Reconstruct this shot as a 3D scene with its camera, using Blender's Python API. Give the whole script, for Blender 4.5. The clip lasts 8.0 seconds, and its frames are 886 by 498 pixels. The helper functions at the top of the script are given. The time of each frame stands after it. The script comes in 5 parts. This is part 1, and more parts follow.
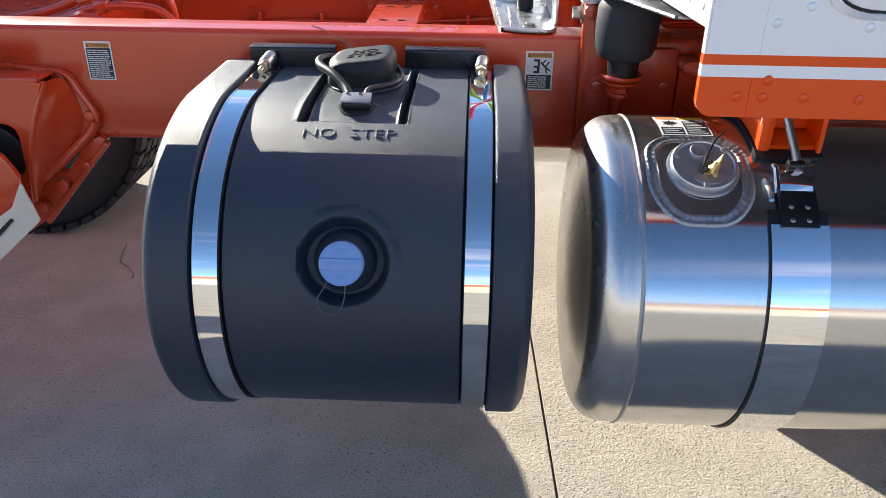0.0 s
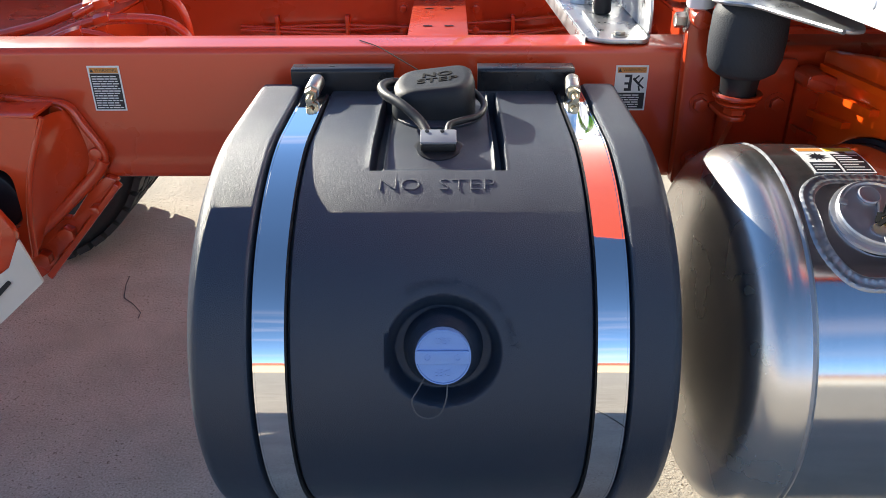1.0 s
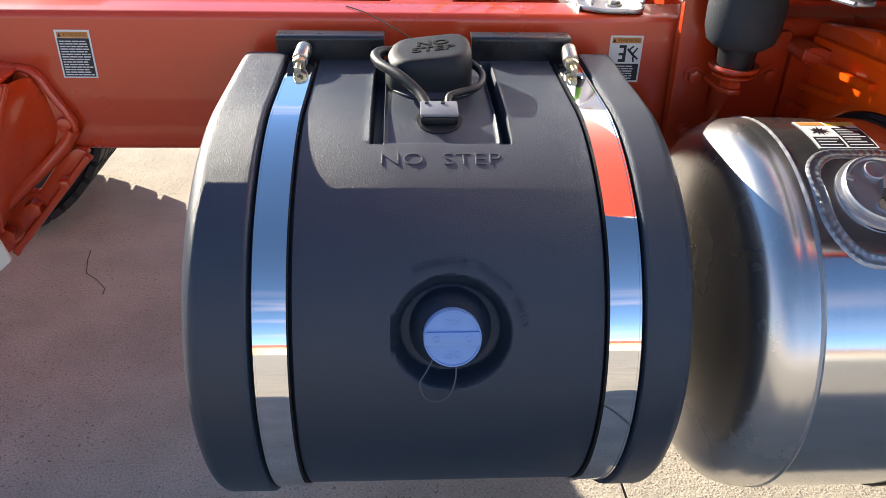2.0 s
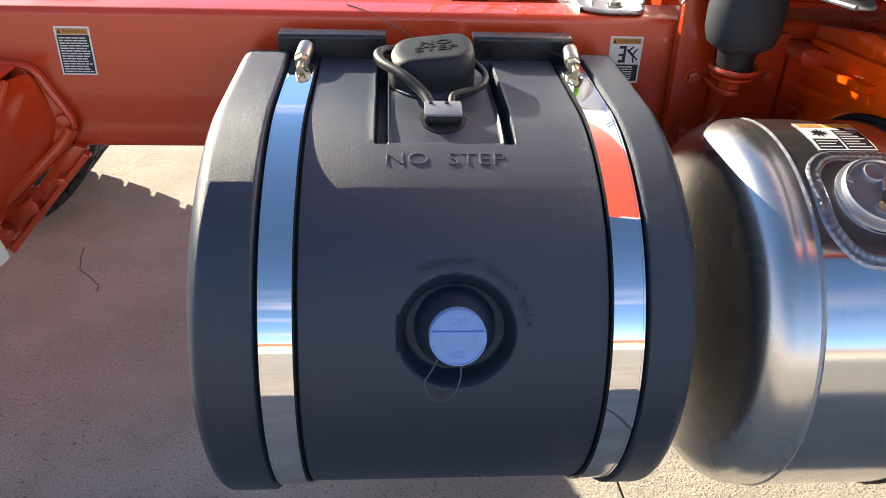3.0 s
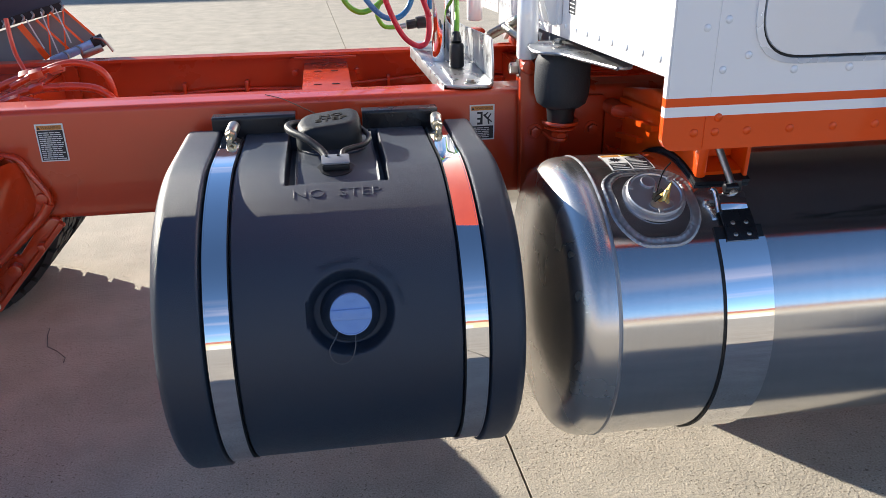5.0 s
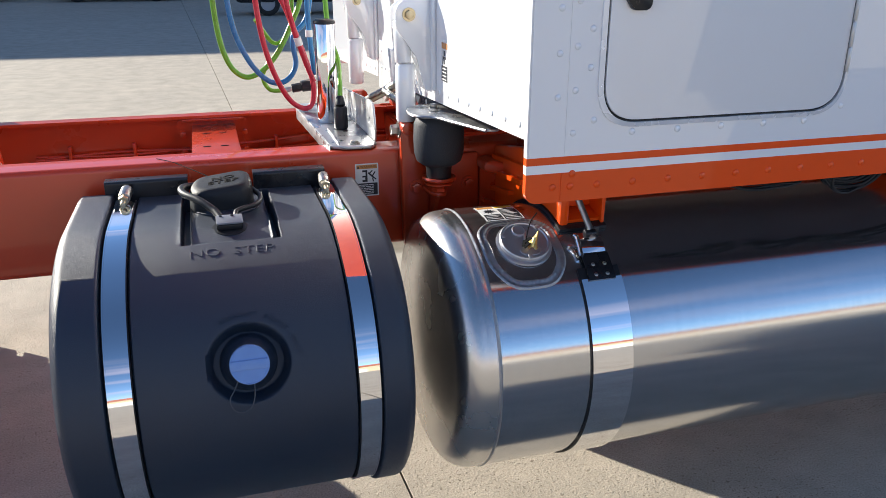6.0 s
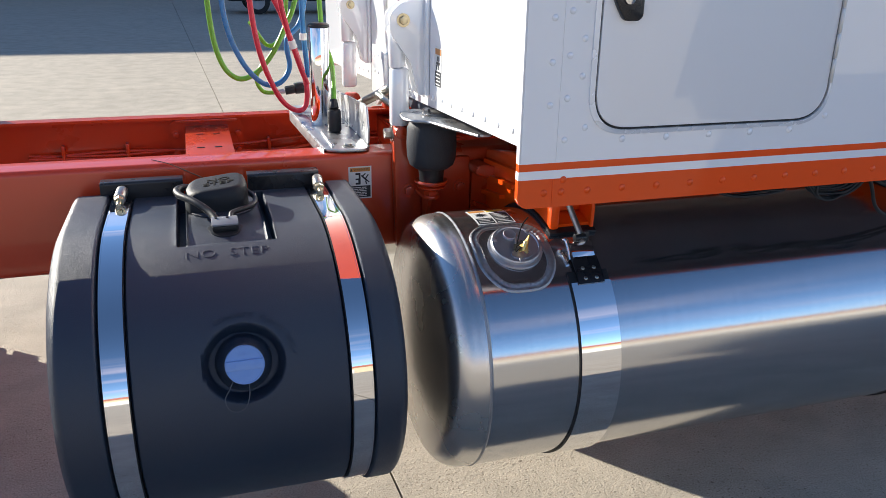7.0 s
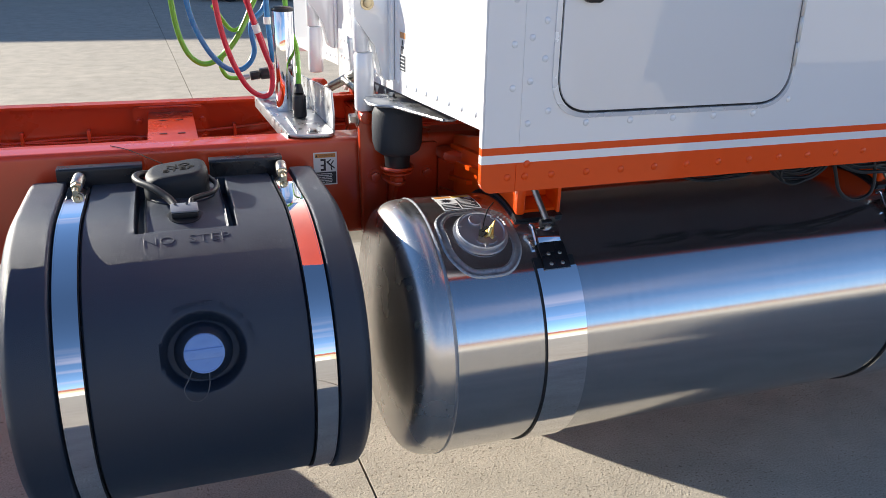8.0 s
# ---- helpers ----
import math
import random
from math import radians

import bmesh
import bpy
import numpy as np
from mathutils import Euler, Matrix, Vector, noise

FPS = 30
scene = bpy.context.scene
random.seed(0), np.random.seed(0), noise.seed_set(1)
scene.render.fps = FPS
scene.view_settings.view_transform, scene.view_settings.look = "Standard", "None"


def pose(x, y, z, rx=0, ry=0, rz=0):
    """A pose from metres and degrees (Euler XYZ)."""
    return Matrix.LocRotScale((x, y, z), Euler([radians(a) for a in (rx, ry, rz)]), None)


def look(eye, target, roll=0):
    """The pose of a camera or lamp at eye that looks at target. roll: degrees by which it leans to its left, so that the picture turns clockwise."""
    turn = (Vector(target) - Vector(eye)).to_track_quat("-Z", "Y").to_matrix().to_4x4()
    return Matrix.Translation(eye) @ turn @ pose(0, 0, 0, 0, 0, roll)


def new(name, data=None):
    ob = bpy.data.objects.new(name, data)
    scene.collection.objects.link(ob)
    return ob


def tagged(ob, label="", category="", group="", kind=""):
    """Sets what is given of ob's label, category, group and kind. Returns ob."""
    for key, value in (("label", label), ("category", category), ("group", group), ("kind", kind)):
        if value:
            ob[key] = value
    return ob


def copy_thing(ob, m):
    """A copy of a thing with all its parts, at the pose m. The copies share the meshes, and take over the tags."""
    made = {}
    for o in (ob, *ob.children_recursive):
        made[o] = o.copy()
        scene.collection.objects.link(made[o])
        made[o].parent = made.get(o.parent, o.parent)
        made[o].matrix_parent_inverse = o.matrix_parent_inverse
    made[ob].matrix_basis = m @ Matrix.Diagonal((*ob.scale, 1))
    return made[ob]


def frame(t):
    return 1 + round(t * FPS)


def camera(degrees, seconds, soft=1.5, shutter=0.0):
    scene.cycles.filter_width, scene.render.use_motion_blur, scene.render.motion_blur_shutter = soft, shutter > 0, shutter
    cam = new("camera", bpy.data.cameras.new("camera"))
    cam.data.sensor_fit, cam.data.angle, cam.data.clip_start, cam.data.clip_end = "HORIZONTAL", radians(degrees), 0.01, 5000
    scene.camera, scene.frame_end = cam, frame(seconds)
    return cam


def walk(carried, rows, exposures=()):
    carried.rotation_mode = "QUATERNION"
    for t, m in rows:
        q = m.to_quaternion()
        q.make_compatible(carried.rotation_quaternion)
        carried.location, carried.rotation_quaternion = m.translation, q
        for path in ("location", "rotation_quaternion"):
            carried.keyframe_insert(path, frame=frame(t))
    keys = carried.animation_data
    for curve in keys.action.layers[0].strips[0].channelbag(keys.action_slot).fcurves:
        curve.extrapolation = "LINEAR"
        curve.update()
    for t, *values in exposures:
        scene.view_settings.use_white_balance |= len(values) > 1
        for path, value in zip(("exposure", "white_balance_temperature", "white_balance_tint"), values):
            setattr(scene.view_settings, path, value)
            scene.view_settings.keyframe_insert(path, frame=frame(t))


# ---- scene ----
cam = camera(58.8, 8.0, soft=0.65)
PATH = [
    (0, (0.448, 0.292, 1.391), (0.384, 2.066, 0.471), 0.7),
    (0.2, (0.428, 0.365, 1.4), (0.36, 2.137, 0.474), 0.3),
    (0.5, (0.392, 0.462, 1.4), (0.319, 2.227, 0.462), -0.3),
    (0.7, (0.333, 0.522, 1.386), (0.285, 2.291, 0.452), -0.4),
    (1, (0.244, 0.594, 1.388), (0.229, 2.348, 0.428), -0.3),
    (1.5, (0.197, 0.622, 1.383), (0.248, 2.352, 0.38), 0.6),
    (1.7, (0.185, 0.632, 1.379), (0.261, 2.354, 0.36), 0.95),
    (2.8, (0.153, 0.638, 1.378), (0.289, 2.345, 0.345), 2.25),
    (3, (0.149, 0.635, 1.382), (0.283, 2.343, 0.35), 2.2),
    (3.5, (0.156, 0.599, 1.393), (0.286, 2.332, 0.403), 1.6),
    (4, (0.182, 0.437, 1.421), (0.314, 2.201, 0.489), 0.7),
    (4.2, (0.203, 0.343, 1.418), (0.343, 2.119, 0.509), 0.3),
    (5.3, (0.227, 0.148, 1.451), (0.552, 1.966, 0.68), -0.9),
    (5.5, (0.224, 0.103, 1.469), (0.598, 1.919, 0.719), -0.9),
    (5.8, (0.222, 0.083, 1.482), (0.685, 1.89, 0.76), -0.4),
    (6, (0.209, 0.07, 1.483), (0.745, 1.868, 0.791), 0.1),
    (6.5, (0.194, 0.049, 1.501), (0.786, 1.837, 0.826), 0.6),
    (7, (0.192, 0.05, 1.498), (0.758, 1.84, 0.807), 0.9),
    (7.5, (0.187, 0.053, 1.491), (0.746, 1.836, 0.78), 1.1),
    (7.8, (0.208, 0.055, 1.488), (0.778, 1.828, 0.764), 1.1),
    (8, (0.222, 0.055, 1.485), (0.841, 1.817, 0.77), 1.2),
]
EXPOSURES = [(0, 1.46, 6230, 6), (1.0, 1.47, 6300, 6), (1.6, 1.54, 6430, 7), (3.0, 1.66, 6820, 8), (3.6, 1.65, 6850, 8), (4.2, 1.4, 6440, 7), (5.5, 1.12, 6200, 8), (8, 1.09, 6200, 8)]
walk(cam, [(t, look(eye, target, roll)) for t, eye, target, roll in PATH], EXPOSURES)

# ---- daylight ----
SUN_WAY = Vector((0.645, -0.764, -0.385)).normalized()
world = bpy.data.worlds.new("world")
scene.world = world
world.use_nodes = True
wn = world.node_tree
sky = wn.nodes.new("ShaderNodeTexSky")
sky.sky_type, sky.sun_disc = "NISHITA", False
sky.sun_elevation, sky.sun_rotation = radians(21.1), radians(319.8)
sky.air_density, sky.dust_density, sky.ozone_density = 0.85, 0.0, 3.0
sky.altitude = 1000
# thin streaks of morning cloud low in the sky
way = wn.nodes.new("ShaderNodeTexCoord")
long = wn.nodes.new("ShaderNodeMapping")
long.inputs["Scale"].default_value = (1.6, 1.6, 8.0)
streaks = wn.nodes.new("ShaderNodeTexNoise")
streaks.inputs["Scale"].default_value, streaks.inputs["Detail"].default_value = 1.3, 5
thin = wn.nodes.new("ShaderNodeMapRange")
split = wn.nodes.new("ShaderNodeSeparateXYZ")
low = wn.nodes.new("ShaderNodeMapRange")
amount = wn.nodes.new("ShaderNodeMath")
amount.operation = "MULTIPLY"
cloud = wn.nodes.new("ShaderNodeMix")
cloud.data_type = "RGBA"
for node, values in ((thin, (0.46, 0.64, 0.0, 0.5)), (low, (0.58, 0.4, 0.0, 1.0))):
    for i, v in enumerate(values):
        node.inputs[i + 1].default_value = v
cloud.inputs[7].default_value = (5.6, 4.9, 5.5, 1)
wn.links.new(way.outputs["Generated"], long.inputs[0])
wn.links.new(long.outputs[0], streaks.inputs["Vector"])
wn.links.new(streaks.outputs[0], thin.inputs[0])
wn.links.new(way.outputs["Generated"], split.inputs[0])
wn.links.new(split.outputs[2], low.inputs[0])
wn.links.new(thin.outputs[0], amount.inputs[0])
wn.links.new(low.outputs[0], amount.inputs[1])
wn.links.new(amount.outputs[0], cloud.inputs[0])
wn.links.new(sky.outputs[0], cloud.inputs[6])
wn.links.new(cloud.outputs[2], wn.nodes["Background"].inputs[0])
wn.nodes["Background"].inputs[1].default_value = 0.09
sun_data = bpy.data.lights.new("sun", "SUN")
sun_data.energy, sun_data.angle, sun_data.color = 4.9, radians(0.35), (1.0, 0.905, 0.77)
sun = new("sun", sun_data)
sun.matrix_world = look((0, 0, 0), SUN_WAY)


# ---- materials ----
def material(name, colour, rough=0.5, metal=0.0, coat=0.0, coat_rough=0.04, coat_ior=1.5, vary=0.15, scale=6.0, grain=0.0, grain_scale=400.0,
             rough_vary=0.08, spec=0.5, stretch=(1, 1, 1), sheen=0.0):
    m = bpy.data.materials.new(name)
    m.use_nodes = True
    n, l = m.node_tree.nodes, m.node_tree.links
    b = n["Principled BSDF"]
    b.inputs["Metallic"].default_value, b.inputs["Coat Weight"].default_value = metal, coat
    b.inputs["Coat Roughness"].default_value, b.inputs["Coat IOR"].default_value = coat_rough, coat_ior
    b.inputs["Specular IOR Level"].default_value = spec
    b.inputs["Sheen Weight"].default_value, b.inputs["Sheen Roughness"].default_value = sheen, 0.4
    co = n.new("ShaderNodeTexCoord")
    mp = n.new("ShaderNodeMapping")
    mp.inputs["Scale"].default_value = stretch
    l.new(co.outputs["Object"], mp.inputs[0])
    t1, t2 = n.new("ShaderNodeTexNoise"), n.new("ShaderNodeTexNoise")
    for t, s, d in ((t1, scale, 5), (t2, grain_scale, 2)):
        t.inputs["Scale"].default_value, t.inputs["Detail"].default_value = s, d
        l.new(mp.outputs[0], t.inputs["Vector"])
    mix = n.new("ShaderNodeMix")
    mix.data_type = "RGBA"
    lo = [c * (1 - vary) for c in colour]
    hi = [min(1, c * (1 + vary)) for c in colour]
    mix.inputs[6].default_value, mix.inputs[7].default_value = (*lo, 1), (*hi, 1)
    l.new(t1.outputs[0], mix.inputs[0])
    l.new(mix.outputs[2], b.inputs["Base Color"])
    mr = n.new("ShaderNodeMapRange")
    mr.inputs[1].default_value, mr.inputs[2].default_value = 0.3, 0.7
    mr.inputs[3].default_value, mr.inputs[4].default_value = max(0.01, rough - rough_vary), min(1, rough + rough_vary)
    l.new(t1.outputs[0], mr.inputs[0])
    l.new(mr.outputs[0], b.inputs["Roughness"])
    if grain:
        bump = n.new("ShaderNodeBump")
        bump.inputs["Strength"].default_value, bump.inputs["Distance"].default_value = grain, 0.002
        l.new(t2.outputs[0], bump.inputs["Height"])
        l.new(bump.outputs[0], b.inputs["Normal"])
    return m


PLASTIC = material("black_moulded_plastic", (0.006, 0.018, 0.04), 0.42, vary=0.12, scale=4, grain=0.5, grain_scale=1000, spec=0.72, sheen=0.05)
BOOT = material("dusty_black_rubber", (0.011, 0.0135, 0.017), 0.5, vary=0.25, scale=25, grain=0.3, grain_scale=900, spec=0.35)
TETHER = material("grey_plastic_cord", (0.07, 0.075, 0.085), 0.4)
WIRE = material("matt_black_wire", (0.015, 0.015, 0.015), 0.9, spec=0.1)
RUBBER = material("black_rubber", (0.013, 0.0145, 0.017), 0.45, spec=0.4, vary=0.3, scale=30, grain=0.2, grain_scale=700)
FOAM = material("grained_black_rubber", (0.03, 0.034, 0.042), 0.62, spec=0.3, vary=0.3, scale=20, grain=0.4, grain_scale=330)
BLACK_PAINT = material("black_powder_coat", (0.012, 0.013, 0.016), 0.3, vary=0.2, scale=12, grain=0.1)
ORANGE = material("orange_gloss_paint", (0.55, 0.05, 0.009), 0.3, coat=0.6, coat_rough=0.06, vary=0.1, scale=5, grain=0.06, grain_scale=90)
ORANGE_BRIGHT = material("bright_orange_stripe_paint", (0.84, 0.083, 0.002), 0.4, coat=0.55, coat_ior=1.45, spec=0.2, vary=0.04, scale=3)
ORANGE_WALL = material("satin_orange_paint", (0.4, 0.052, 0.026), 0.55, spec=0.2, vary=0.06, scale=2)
WHITE = material("white_gloss_paint", (0.865, 0.88, 0.9), 0.3, coat=1.0, coat_ior=1.95, coat_rough=0.03, vary=0.02, scale=0.8, rough_vary=0.0, grain=0.22, grain_scale=4.5)
CHROME = material("polished_stainless", (0.83, 0.83, 0.84), 0.04, metal=1.0, vary=0.04, scale=10, rough_vary=0.02)
ALUMINIUM = material("brushed_aluminium", (0.55, 0.56, 0.575), 0.15, metal=0.97, vary=0.06, scale=5, rough_vary=0.02, stretch=(34, 1, 1))
ALUMINIUM.node_tree.nodes["Principled BSDF"].inputs["Anisotropic"].default_value = 0.75
ALUMINIUM.node_tree.nodes["Principled BSDF"].inputs["Anisotropic Rotation"].default_value = 0.25
brush = ALUMINIUM.node_tree.nodes.new("ShaderNodeTangent")
brush.direction_type, brush.axis = "RADIAL", "X"
ALUMINIUM.node_tree.links.new(brush.outputs[0], ALUMINIUM.node_tree.nodes["Principled BSDF"].inputs["Tangent"])
SPUN = material("spun_aluminium", (0.64, 0.63, 0.61), 0.26, metal=0.97, vary=0.08, scale=7, rough_vary=0.04)
FRAME_ALU = material("satin_aluminium_trim", (0.82, 0.86, 0.92), 0.25, metal=0.3, vary=0.04, scale=20)
CAP_ALU = material("machined_aluminium", (0.5, 0.5, 0.52), 0.4, metal=0.75, vary=0.12, scale=40)
GOLD = material("bright_brass", (0.85, 0.6, 0.2), 0.32, metal=0.7, vary=0.15, scale=60)
FLAP = material("dark_blue_grey_rubber", (0.04, 0.055, 0.085), 0.45, vary=0.2, scale=9)
UNDERSIDE = material("dusty_brown_underside", (0.25, 0.235, 0.26), 0.8, vary=0.25, scale=5)
PLUG_TOP = material("grey_satin_plastic", (0.22, 0.23, 0.25), 0.35, vary=0.1, scale=40)
GREY_SHEET = material("matt_grey", (0.2, 0.225, 0.235), 0.85, vary=0.2, scale=9)
RATCHET = material("pale_blue_steel", (0.3, 0.45, 0.7), 0.35, metal=0.4, vary=0.2, scale=60)
CAST = material("cast_aluminium", (0.62, 0.62, 0.62), 0.45, metal=0.8, vary=0.15, scale=25, grain=0.1, grain_scale=300)
ALU_WELD = material("weld_bead_aluminium", (0.36, 0.37, 0.39), 0.45, metal=0.85, vary=0.25, scale=60, grain=0.15, grain_scale=160)
GALV = material("galvanised_steel", (0.5, 0.51, 0.52), 0.36, metal=0.85, vary=0.22, scale=26, rough_vary=0.14, grain=0.12, grain_scale=60)
BARE = material("bare_sheet_aluminium", (0.66, 0.61, 0.54), 0.5, metal=0.25, vary=0.08, scale=12)
STEEL = material("zinc_steel", (0.42, 0.41, 0.38), 0.34, metal=1.0, vary=0.2, scale=60)
BRASS = material("yellow_zinc_brass", (0.5, 0.42, 0.27), 0.32, metal=1.0, vary=0.2, scale=60)
BLUE_CAP = material("blue_plastic", (0.2, 0.34, 0.66), 0.4, vary=0.06, scale=30, grain=0.08)
STICKER_WHITE = material("white_vinyl", (0.75, 0.75, 0.73), 0.4, vary=0.03)
STICKER_BLACK = material("black_vinyl", (0.012, 0.014, 0.02), 0.4, vary=0.05)
STICKER_ORANGE = material("orange_vinyl", (0.58, 0.24, 0.05), 0.4, vary=0.05)
STICKER_YELLOW = material("yellow_vinyl", (0.8, 0.55, 0.02), 0.4, vary=0.05)
RED_HOSE = material("red_hose_plastic", (0.5, 0.018, 0.045), 0.3, vary=0.06)
BLUE_HOSE = material("blue_hose_plastic", (0.03, 0.19, 0.44), 0.3, vary=0.06)
GREEN_HOSE = material("green_hose_plastic", (0.16, 0.42, 0.03), 0.3, vary=0.06)
TYRE = material("tyre_rubber", (0.009, 0.012, 0.015), 0.75, vary=0.3, scale=20, grain=0.3, grain_scale=150)
BRICK_RED = material("red_brown_cladding", (0.32, 0.1, 0.06), 0.7, vary=0.2, scale=0.3)
TAN_WALL = material("tan_cladding", (0.5, 0.4, 0.27), 0.7, vary=0.15, scale=0.3)
PALE_WALL = material("pale_metal_cladding", (0.6, 0.6, 0.58), 0.6, vary=0.1, scale=0.3)
GREY_WALL = material("grey_metal_cladding", (0.3, 0.31, 0.33), 0.6, vary=0.1, scale=0.3)


def concrete():
    """Worn concrete: open pits and raised grit on a stained slab."""
    m = material("pitted_concrete", (0.485, 0.43, 0.35), 0.9, vary=0.13, scale=0.9, grain=0.0, spec=0.25)
    n, l = m.node_tree.nodes, m.node_tree.links
    b = n["Principled BSDF"]
    co = n.new("ShaderNodeTexCoord")
    base = b.inputs["Base Color"].links[0].from_socket

    def noise(scale, detail, low, high, a, c):
        t = n.new("ShaderNodeTexNoise")
        t.inputs["Scale"].default_value, t.inputs["Detail"].default_value, t.inputs["Roughness"].default_value = scale, detail, 0.6
        l.new(co.outputs["Object"], t.inputs["Vector"])
        r = n.new("ShaderNodeMapRange")
        for i, v in enumerate((low, high, a, c)):
            r.inputs[i + 1].default_value = v
        l.new(t.outputs[0], r.inputs[0])
        return r.outputs[0]

    def times(x, y):
        k = n.new("ShaderNodeMath")
        k.operation = "MULTIPLY"
        l.new(x, k.inputs[0])
        l.new(y, k.inputs[1])
        return k.outputs[0]

    grit = noise(190, 4, 0.3, 0.7, 0.72, 1.26)
    stain = noise(5, 6, 0.35, 0.7, 0.86, 1.1)
    patch = noise(3.2, 5, 0.42, 0.62, 0.25, 1.0)
    pits = times(noise(95, 3, 0.39, 0.355, 0.0, 1.0), patch)
    tone = n.new("ShaderNodeMix")
    tone.data_type, tone.blend_type = "RGBA", "MULTIPLY"
    tone.inputs[0].default_value = 1.0
    l.new(base, tone.inputs[6])
    l.new(times(grit, stain), tone.inputs[7])
    mix = n.new("ShaderNodeMix")
    mix.data_type = "RGBA"
    mix.inputs[7].default_value = (0.2, 0.165, 0.12, 1)
    l.new(tone.outputs[2], mix.inputs[6])
    l.new(pits, mix.inputs[0])
    l.new(mix.outputs[2], b.inputs["Base Color"])
    height = n.new("ShaderNodeMath")
    height.operation = "MULTIPLY_ADD"
    height.inputs[1].default_value = -1.1
    l.new(pits, height.inputs[0])
    l.new(times(grit, noise(60, 3, 0.3, 0.7, 0.6, 1.3)), height.inputs[2])
    bump = n.new("ShaderNodeBump")
    bump.inputs["Strength"].default_value, bump.inputs["Distance"].default_value = 0.9, 0.0022
    l.new(height.outputs[0], bump.inputs["Height"])
    l.new(bump.outputs[0], b.inputs["Normal"])
    return m


CONCRETE = concrete()


# ---- mesh helpers ----
def part(name, bm, mat, parent=None, label="", smooth=True):
    me = bpy.data.meshes.new(name)
    bm.normal_update()
    bm.to_mesh(me)
    bm.free()
    me.materials.append(mat)
    if smooth:
        me.shade_smooth()
        me.set_sharp_from_angle(angle=radians(38))
    ob = new(name, me)
    if parent is not None:
        ob.parent = parent
    if label:
        tagged(ob, label)
    return ob


def thing(name, label, category, group="", kind=""):
    return tagged(new(name), label, category, group, kind)


def box_bm(x0, x1, y0, y1, z0, z1, bevel=0.0, segments=2, bm=None):
    b = bmesh.new()
    m = Matrix.Translation(((x0 + x1) / 2, (y0 + y1) / 2, (z0 + z1) / 2)) @ Matrix.Diagonal((x1 - x0, y1 - y0, z1 - z0, 1))
    bmesh.ops.create_cube(b, size=1, matrix=m)
    if bevel:
        bmesh.ops.bevel(b, geom=b.edges[:], offset=bevel, segments=segments, affect="EDGES", profile=0.5)
    return join(bm, b)


def join(bm, b):
    if bm is None:
        return b
    me = bpy.data.meshes.new("tmp")
    b.to_mesh(me)
    b.free()
    bm.from_mesh(me)
    bpy.data.meshes.remove(me)
    return bm


def frame_of(way):
    w = Vector(way).normalized()
    return w.to_track_quat("Z", "Y").to_matrix().to_4x4()


def rod_bm(a, b, r0, r1=None, n=20, bevel=0.0, bm=None):
    """A rod from a to b, n-sided."""
    a, b = Vector(a), Vector(b)
    o = bmesh.new()
    bmesh.ops.create_cone(o, cap_ends=True, segments=n, radius1=r0, radius2=r0 if r1 is None else r1, depth=(b - a).length,
                          matrix=Matrix.Translation((a + b) / 2) @ frame_of(b - a))
    if bevel:
        rim = [e for e in o.edges if any(len(f.verts) > 4 for f in e.link_faces)]
        bmesh.ops.bevel(o, geom=rim, offset=bevel, segments=2, affect="EDGES", profile=0.5)
    return join(bm, o)


def lathe_bm(profile, m, n=48, bm=None):
    """profile: (radius, height) pairs, turned round the z axis of m."""
    o = bmesh.new()
    rings = []
    for r, h in profile:
        rings.append([o.verts.new(m @ Vector((max(r, 1e-5) * math.cos(6.28318531 * i / n), max(r, 1e-5) * math.sin(6.28318531 * i / n), h))) for i in range(n)])
    for a, b in zip(rings, rings[1:]):
        for i in range(n):
            o.faces.new((a[i], a[(i + 1) % n], b[(i + 1) % n], b[i]))
    bmesh.ops.remove_doubles(o, verts=o.verts[:], dist=5e-5)
    bmesh.ops.recalc_face_normals(o, faces=o.faces[:])
    return join(bm, o)


def smooth_line(points, per=8):
    """A Catmull-Rom line through the points."""
    p = [Vector(a) for a in points]
    p = [p[0] * 2 - p[1]] + p + [p[-1] * 2 - p[-2]]
    out = []
    for i in range(1, len(p) - 2):
        for k in range(per):
            t = k / per
            a, b, c, d = p[i - 1], p[i], p[i + 1], p[i + 2]
            out.append(0.5 * ((2 * b) + (c - a) * t + (2 * a - 5 * b + 4 * c - d) * t * t + (3 * b - a - 3 * c + d) * t ** 3))
    out.append(p[-2])
    return out


def tube_bm(points, r, n=10, per=8, curved=True, bm=None):
    line = smooth_line(points, per) if curved else [Vector(a) for a in points]
    o = bmesh.new()
    rings = []
    up = Vector((0.13, 0.21, 0.97))
    for i, p in enumerate(line):
        w = (line[min(i + 1, len(line) - 1)] - line[max(i - 1, 0)]).normalized()
        u = (up - w * up.dot(w))
        u = u.normalized() if u.length > 1e-4 else w.orthogonal().normalized()
        v = w.cross(u)
        up = u
        rings.append([o.verts.new(p + r * (math.cos(6.28318531 * k / n) * u + math.sin(6.28318531 * k / n) * v)) for k in range(n)])
    for a, b in zip(rings, rings[1:]):
        for k in range(n):
            o.faces.new((a[k], a[(k + 1) % n], b[(k + 1) % n], b[k]))
    o.faces.new(rings[0][::-1])
    o.faces.new(rings[-1])
    bmesh.ops.recalc_face_normals(o, faces=o.faces[:])
    return join(bm, o)


